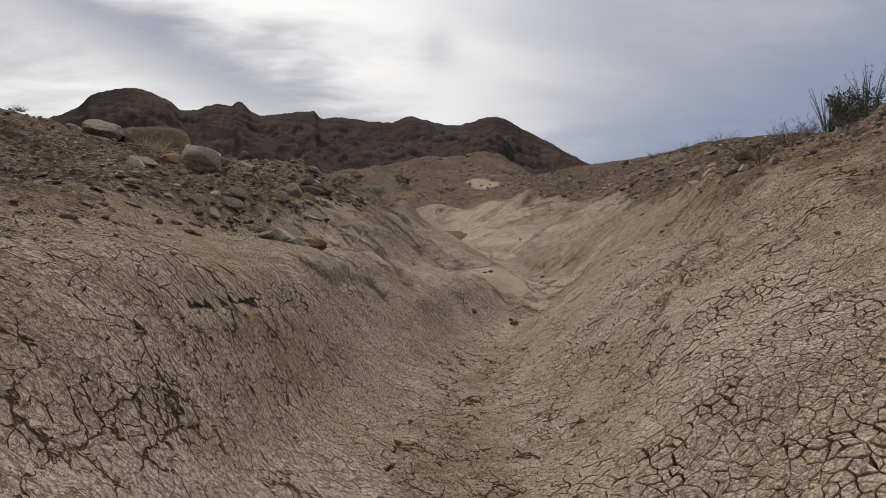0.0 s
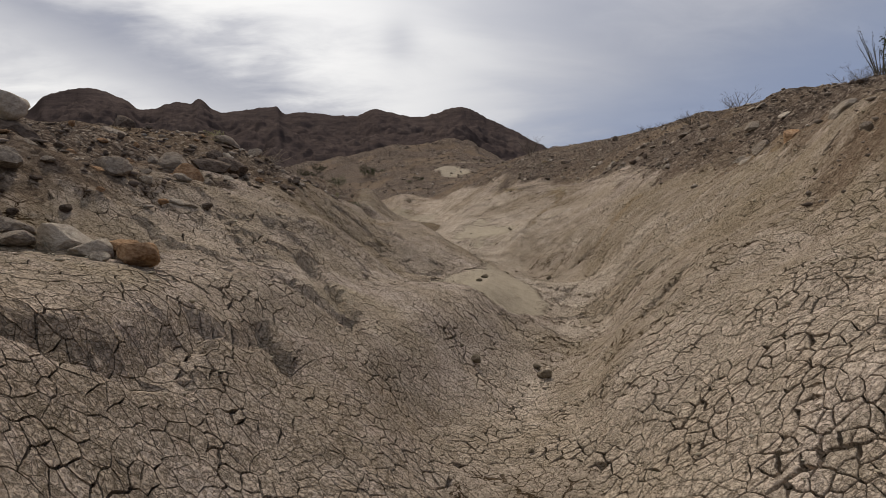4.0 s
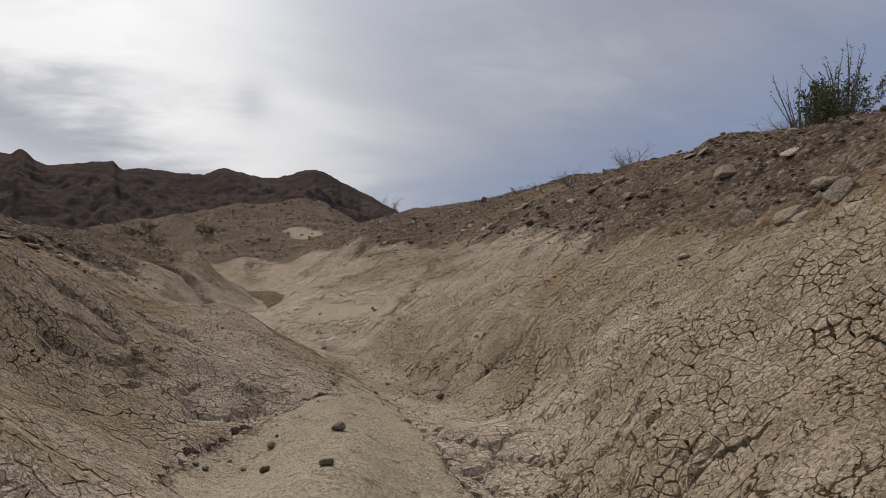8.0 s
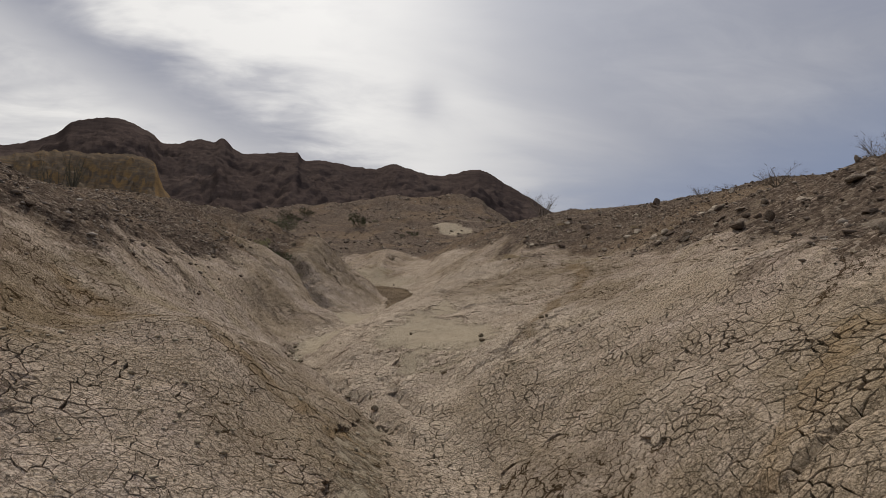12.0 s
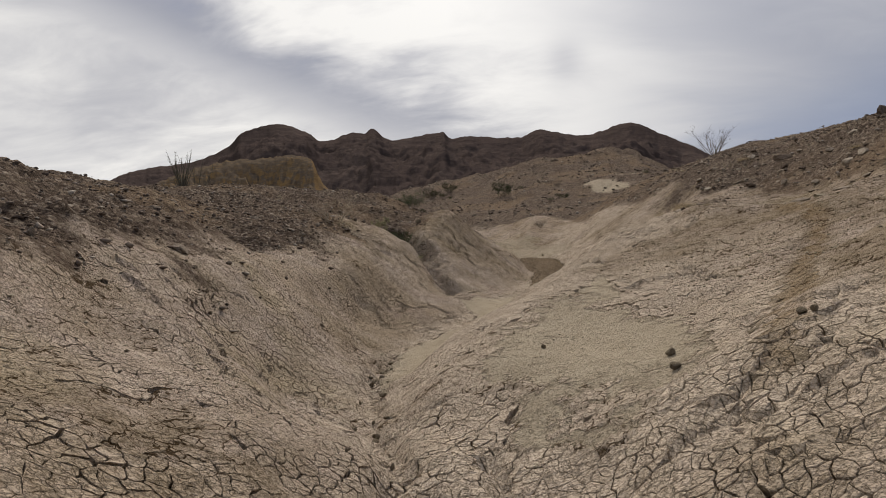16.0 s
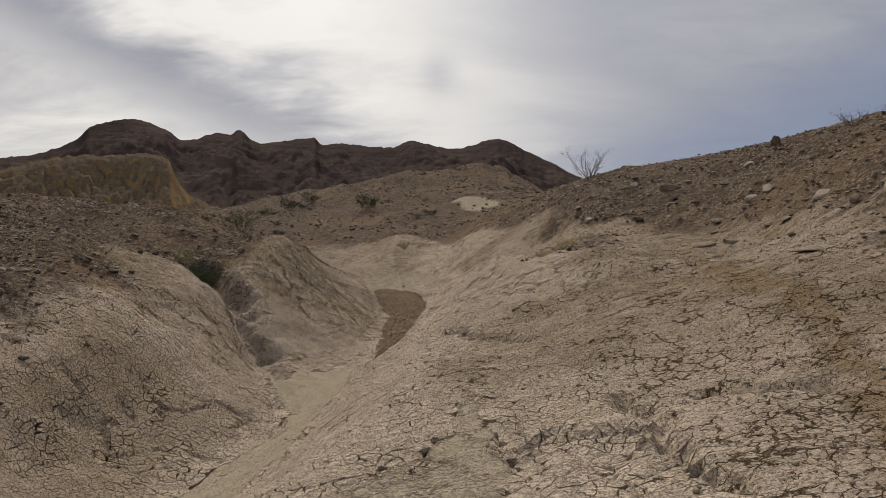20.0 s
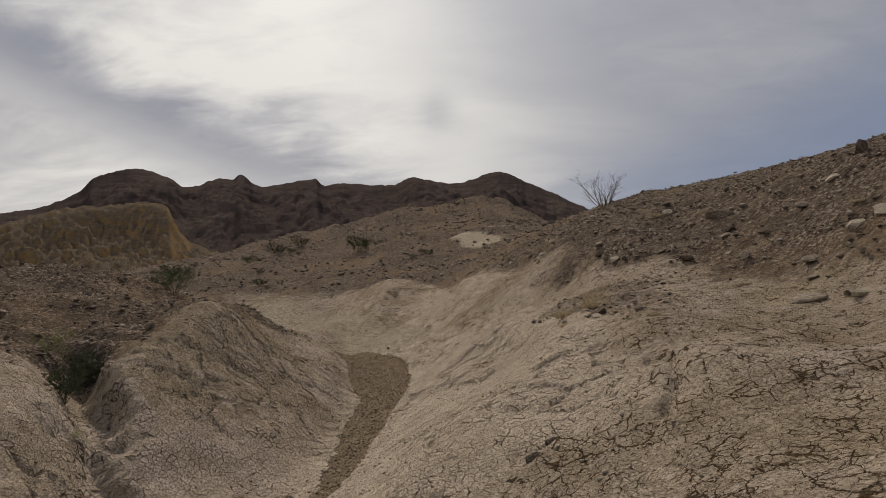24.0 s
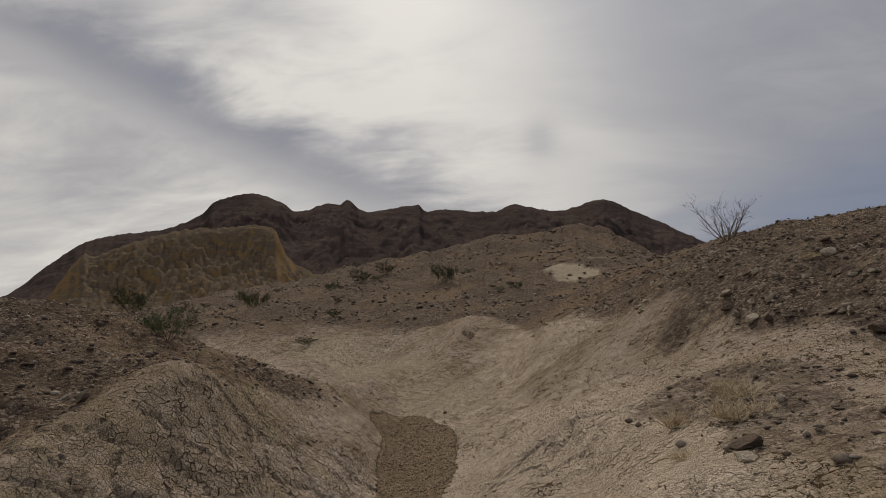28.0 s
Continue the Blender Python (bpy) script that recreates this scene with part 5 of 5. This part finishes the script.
gx, gy, rng = sample(66000, -8, 14, 3, 50, lambda x, y: zones(x, y)[0] * (0.45 + 0.55 * smooth(fbm(x / 1.5, y / 1.5, 3, 1), -0.25, 0.25)), 21)
scatter("gravel", gx, gy, 0.024 + 0.10 * rng.random(len(gx)) ** 4.5 + 0.0006 * gy, GRAVEL, "brown angular gravel strewn over the slopes")
hx, hy, rng = sample(15000, -26, 22, 47, 86, lambda x, y: zones(x, y)[0] * (0.3 + 0.7 * smooth(fbm(x / 3.5, y / 3.5, 4, 1), -0.2, 0.25)), 24)
scatter("hill_gravel", hx, hy, 0.07 + 0.30 * rng.random(len(hx)) ** 4, GRAVEL, "brown stones strewn over the far hill")
bx, by, rng = sample(16000, -0.8, 2.4, 29, 41.6, lambda x, y: zones(x, y)[2], 22)
scatter("stream_gravel", bx, by, 0.015 + 0.045 * rng.random(len(bx)) ** 3, island_material("stream_stone", (0.0, (0.13, 0.098, 0.068)), (0.6, (0.22, 0.17, 0.118)), (1.0, (0.36, 0.30, 0.23))), "damp brown gravel in the stream bed")
cx, cy, rng = sample(44000, -4, 7, 2.5, 38, lambda x, y: (1 - zones(x, y)[0]) * (1 - 0.85 * zones(x, y)[1]) * smooth(fbm(x / 1.2, y / 1.2, 3, 2), -0.1, 0.35), 23)
scatter("clay_crumbs", cx, cy, 0.011 + 0.040 * rng.random(len(cx)) ** 4, CLAY_BIT, "crumbs of dry clay lying on the crust")


# ---------------------------------------------------------------- plates of cracked clay
def clip_cell(px, py, around):
    """The cell of a point among its neighbours, as a polygon round it."""
    poly = [(-0.4, -0.4), (0.4, -0.4), (0.4, 0.4), (-0.4, 0.4)]
    for qx, qy in around:
        dx, dy = qx - px, qy - py
        lim = (dx * dx + dy * dy) / 2
        out = []
        for k, a in enumerate(poly):
            b = poly[k - 1]
            da, db = a[0] * dx + a[1] * dy - lim, b[0] * dx + b[1] * dy - lim
            if (da > 0) != (db > 0):
                t = db / (db - da)
                out.append((b[0] + t * (a[0] - b[0]), b[1] + t * (a[1] - b[1])))
            if da <= 0:
                out.append(a)
        poly = out
    return poly


# places across the gully by length along the ground, so that plates keep their shape on the banks
ARC_X, ARC_Y = np.arange(-3.9, 6.6, 0.06), np.arange(1.4, 39.8, 0.2)
gx_, gy_ = np.meshgrid(ARC_X, ARC_Y)
lie = plan_height(gx_.ravel(), gy_.ravel()).reshape(gx_.shape)
ARC = np.concatenate([np.zeros((len(ARC_Y), 1)), np.cumsum(np.hypot(0.06, np.diff(lie, axis=1)), 1)], 1)
ARC -= np.array([np.interp(0.5, ARC_X, row) for row in ARC])[:, None]


def uncurl(length, y):
    """The place across the gully at a length along the ground from its middle."""
    at = np.clip((y - ARC_Y[0]) / 0.2, 0, len(ARC_Y) - 1.001)
    low = at.astype(int)
    out = np.zeros(len(y))
    for i in np.unique(low):
        m = low == i
        f = at[m] - i
        out[m] = (1 - f) * np.interp(length[m], ARC[i], ARC_X) + f * np.interp(length[m], ARC[i + 1], ARC_X)
    return out


CELL = 0.080
ROWS, COLS = int(37.4 / CELL), int(12.4 / CELL)
jit = np.random.default_rng(31).random((ROWS, COLS, 2))
sx = -5.4 + (np.arange(COLS)[None, :] + 0.5 + 0.95 * (jit[..., 0] - 0.5)) * CELL
sy = 1.8 + (np.arange(ROWS)[:, None] + 0.5 + 0.95 * (jit[..., 1] - 0.5)) * CELL
on_x = uncurl(sx.ravel(), sy.ravel())
want = plated(on_x, sy.ravel()) > 0.30 + 0.20 * np.random.default_rng(32).random(sx.size)
want = (want & (on_x > -3.8) & (on_x < 6.4)).reshape(sx.shape)
pick = random.Random(33)
flat_pts, layout, centres = [], [], []
for r in range(1, ROWS - 1):
    for c in range(1, COLS - 1):
        if not want[r, c]:
            continue
        px, py = sx[r, c], sy[r, c]
        around = [(sx[r + i, c + j], sy[r + i, c + j]) for i in (-1, 0, 1) for j in (-1, 0, 1) if i or j]
        poly = clip_cell(px, py, around)
        if len(poly) < 3:
            continue
        ring = []
        for k, (ax, ay) in enumerate(poly):
            bx_, by_ = poly[(k + 1) % len(poly)]
            ring.append((px + ax, py + ay))
            if -2.2 < px < 4.2 and math.hypot(bx_ - ax, by_ - ay) > 0.03:
                ring.append((px + (ax + bx_) / 2, py + (ay + by_) / 2))
        layout.append((len(flat_pts), len(ring)))
        centres.append((px, py))
        flat_pts += ring + [(px, py)]
flat_pts = np.array(flat_pts)
# the cracks wander: corners are shifted by one field for all plates
bend_x = 0.055 * fbm(flat_pts[:, 0] / 0.11, flat_pts[:, 1] / 0.11, 3, 1)
bend_y = 0.055 * fbm(flat_pts[:, 0] / 0.11 + 31, flat_pts[:, 1] / 0.11, 3, 2)
flat_pts = flat_pts + np.stack([bend_x, bend_y], 1)
fx, fy = flat_pts[:, 0].copy(), flat_pts[:, 1]
flat_pts[:, 0] = uncurl(fx, fy)
tops = surface_height(flat_pts[:, 0], flat_pts[:, 1])
tones = np.stack(zones(flat_pts[:, 0], flat_pts[:, 1])[3:])
# how far each corner draws back: hair cracks, shut in places, and wide ones round larger blocks
m1, m2, _ = cells(fx + 0.22 * fbm(fx / 0.3, fy / 0.3, 3, 1), fy + 0.22 * fbm(fx / 0.3 + 40, fy / 0.3, 3, 2), 0.42, 6)
wide_crack = (1 - smooth(m2 - m1, 0.03, 0.13)) * smooth(fbm(fx / 0.9 + 11, fy / 0.9, 3, 2), -0.12, 0.22)
hair_crack = smooth(fbm(fx / 0.22, fy / 0.22, 4, 3), -0.3, 0.5)
draw = 0.0014 + 0.0034 * hair_crack**1.5 + 0.0070 * wide_crack * (0.35 + hair_crack)
open_ = np.array(centres)
open_[:, 0] = uncurl(open_[:, 0], open_[:, 1])
centres = [tuple(v) for v in open_]
upright = np.stack([plan_height(open_[:, 0] - 0.06, open_[:, 1]) - plan_height(open_[:, 0] + 0.06, open_[:, 1]), plan_height(open_[:, 0], open_[:, 1] - 0.06) - plan_height(open_[:, 0], open_[:, 1] + 0.06), np.full(len(open_), 0.12)], 1)
upright /= np.linalg.norm(upright, axis=1)[:, None]
loose = smooth(fbm(open_[:, 0] / 0.8, open_[:, 1] / 0.8, 4, 3), -0.1, 0.45)
crowned = np.abs(open_[:, 0] - axis(open_[:, 1]) - 0.4) < 1.5


def plate_geometry(k):
    """A plate's foot in the crack, its rim and its slightly domed, tilted crown."""
    start, n = layout[k]
    mid, co, faces = flat_pts[start + n], [], []
    mz = tops[start + n]
    nx, ny, nz = upright[k]
    rise = pick.gauss(0.0005, 0.0006 + 0.0016 * loose[k])
    tx, ty = pick.gauss(0, 0.006 + 0.022 * loose[k]), pick.gauss(0, 0.006 + 0.022 * loose[k])
    rings = ((0.0, 1.0, -0.050), (0.0003, 1.0, -0.0022), (0.003, 0.97, 0.0)) if crowned[k] else ((0.0, 1.0, -0.050), (0.0004, 1.0, -0.0002))
    for extra, share, sink in rings:
        for i in range(n):
            x, y = flat_pts[start + i] - mid
            far = math.hypot(x, y) + 1e-6
            q = share * max(1 - (draw[start + i] + extra) / far, 0.3)
            d = sink + rise + q * (tx * x + ty * y)
            co.append((mid[0] + q * x + d * nx, mid[1] + q * y + d * ny, mz + q * (tops[start + i] - mz) + d * nz))
    for r in range(len(rings) - 1):
        faces += [(r * n + i, r * n + (i + 1) % n, r * n + n + (i + 1) % n, r * n + n + i) for i in range(n)]
    faces.append(tuple((len(rings) - 1) * n + i for i in range(n)))
    return co, faces


def finish_plate(name, co, faces, tone, parent):
    me = bpy.data.meshes.new(name)
    me.from_pydata(co, [], faces)
    for key, values in zip(("rust", "pale"), np.asarray(tone, np.float32).T):
        a = me.attributes.new(key, "FLOAT", "POINT")
        a.data.foreach_set("value", np.ascontiguousarray(values))
    me.materials.append(PLATE)
    me.polygons.foreach_set("use_smooth", np.zeros(len(faces), dtype=bool))
    ob = new(name, me)
    ob.parent = parent
    return ob


order = sorted(range(len(layout)), key=lambda k: abs(centres[k][0] - 0.5) + 1.3 * abs(centres[k][1] - 4.6))
single = set(order[:300])
all_co, all_faces, all_tone = [], [], []
for k in range(len(layout)):
    co, faces = plate_geometry(k)
    tone = [tuple(tones[:, layout[k][0]])] * len(co)
    if k in single:
        finish_plate("clay_plate", co, faces, tone, ground)
    else:
        off = len(all_co)
        all_co += co
        all_faces += [tuple(i + off for i in f) for f in faces]
        all_tone += tone
tagged(finish_plate("clay_crust", all_co, all_faces, all_tone, ground), "pale clay crust split into small plates", kind="stuff")
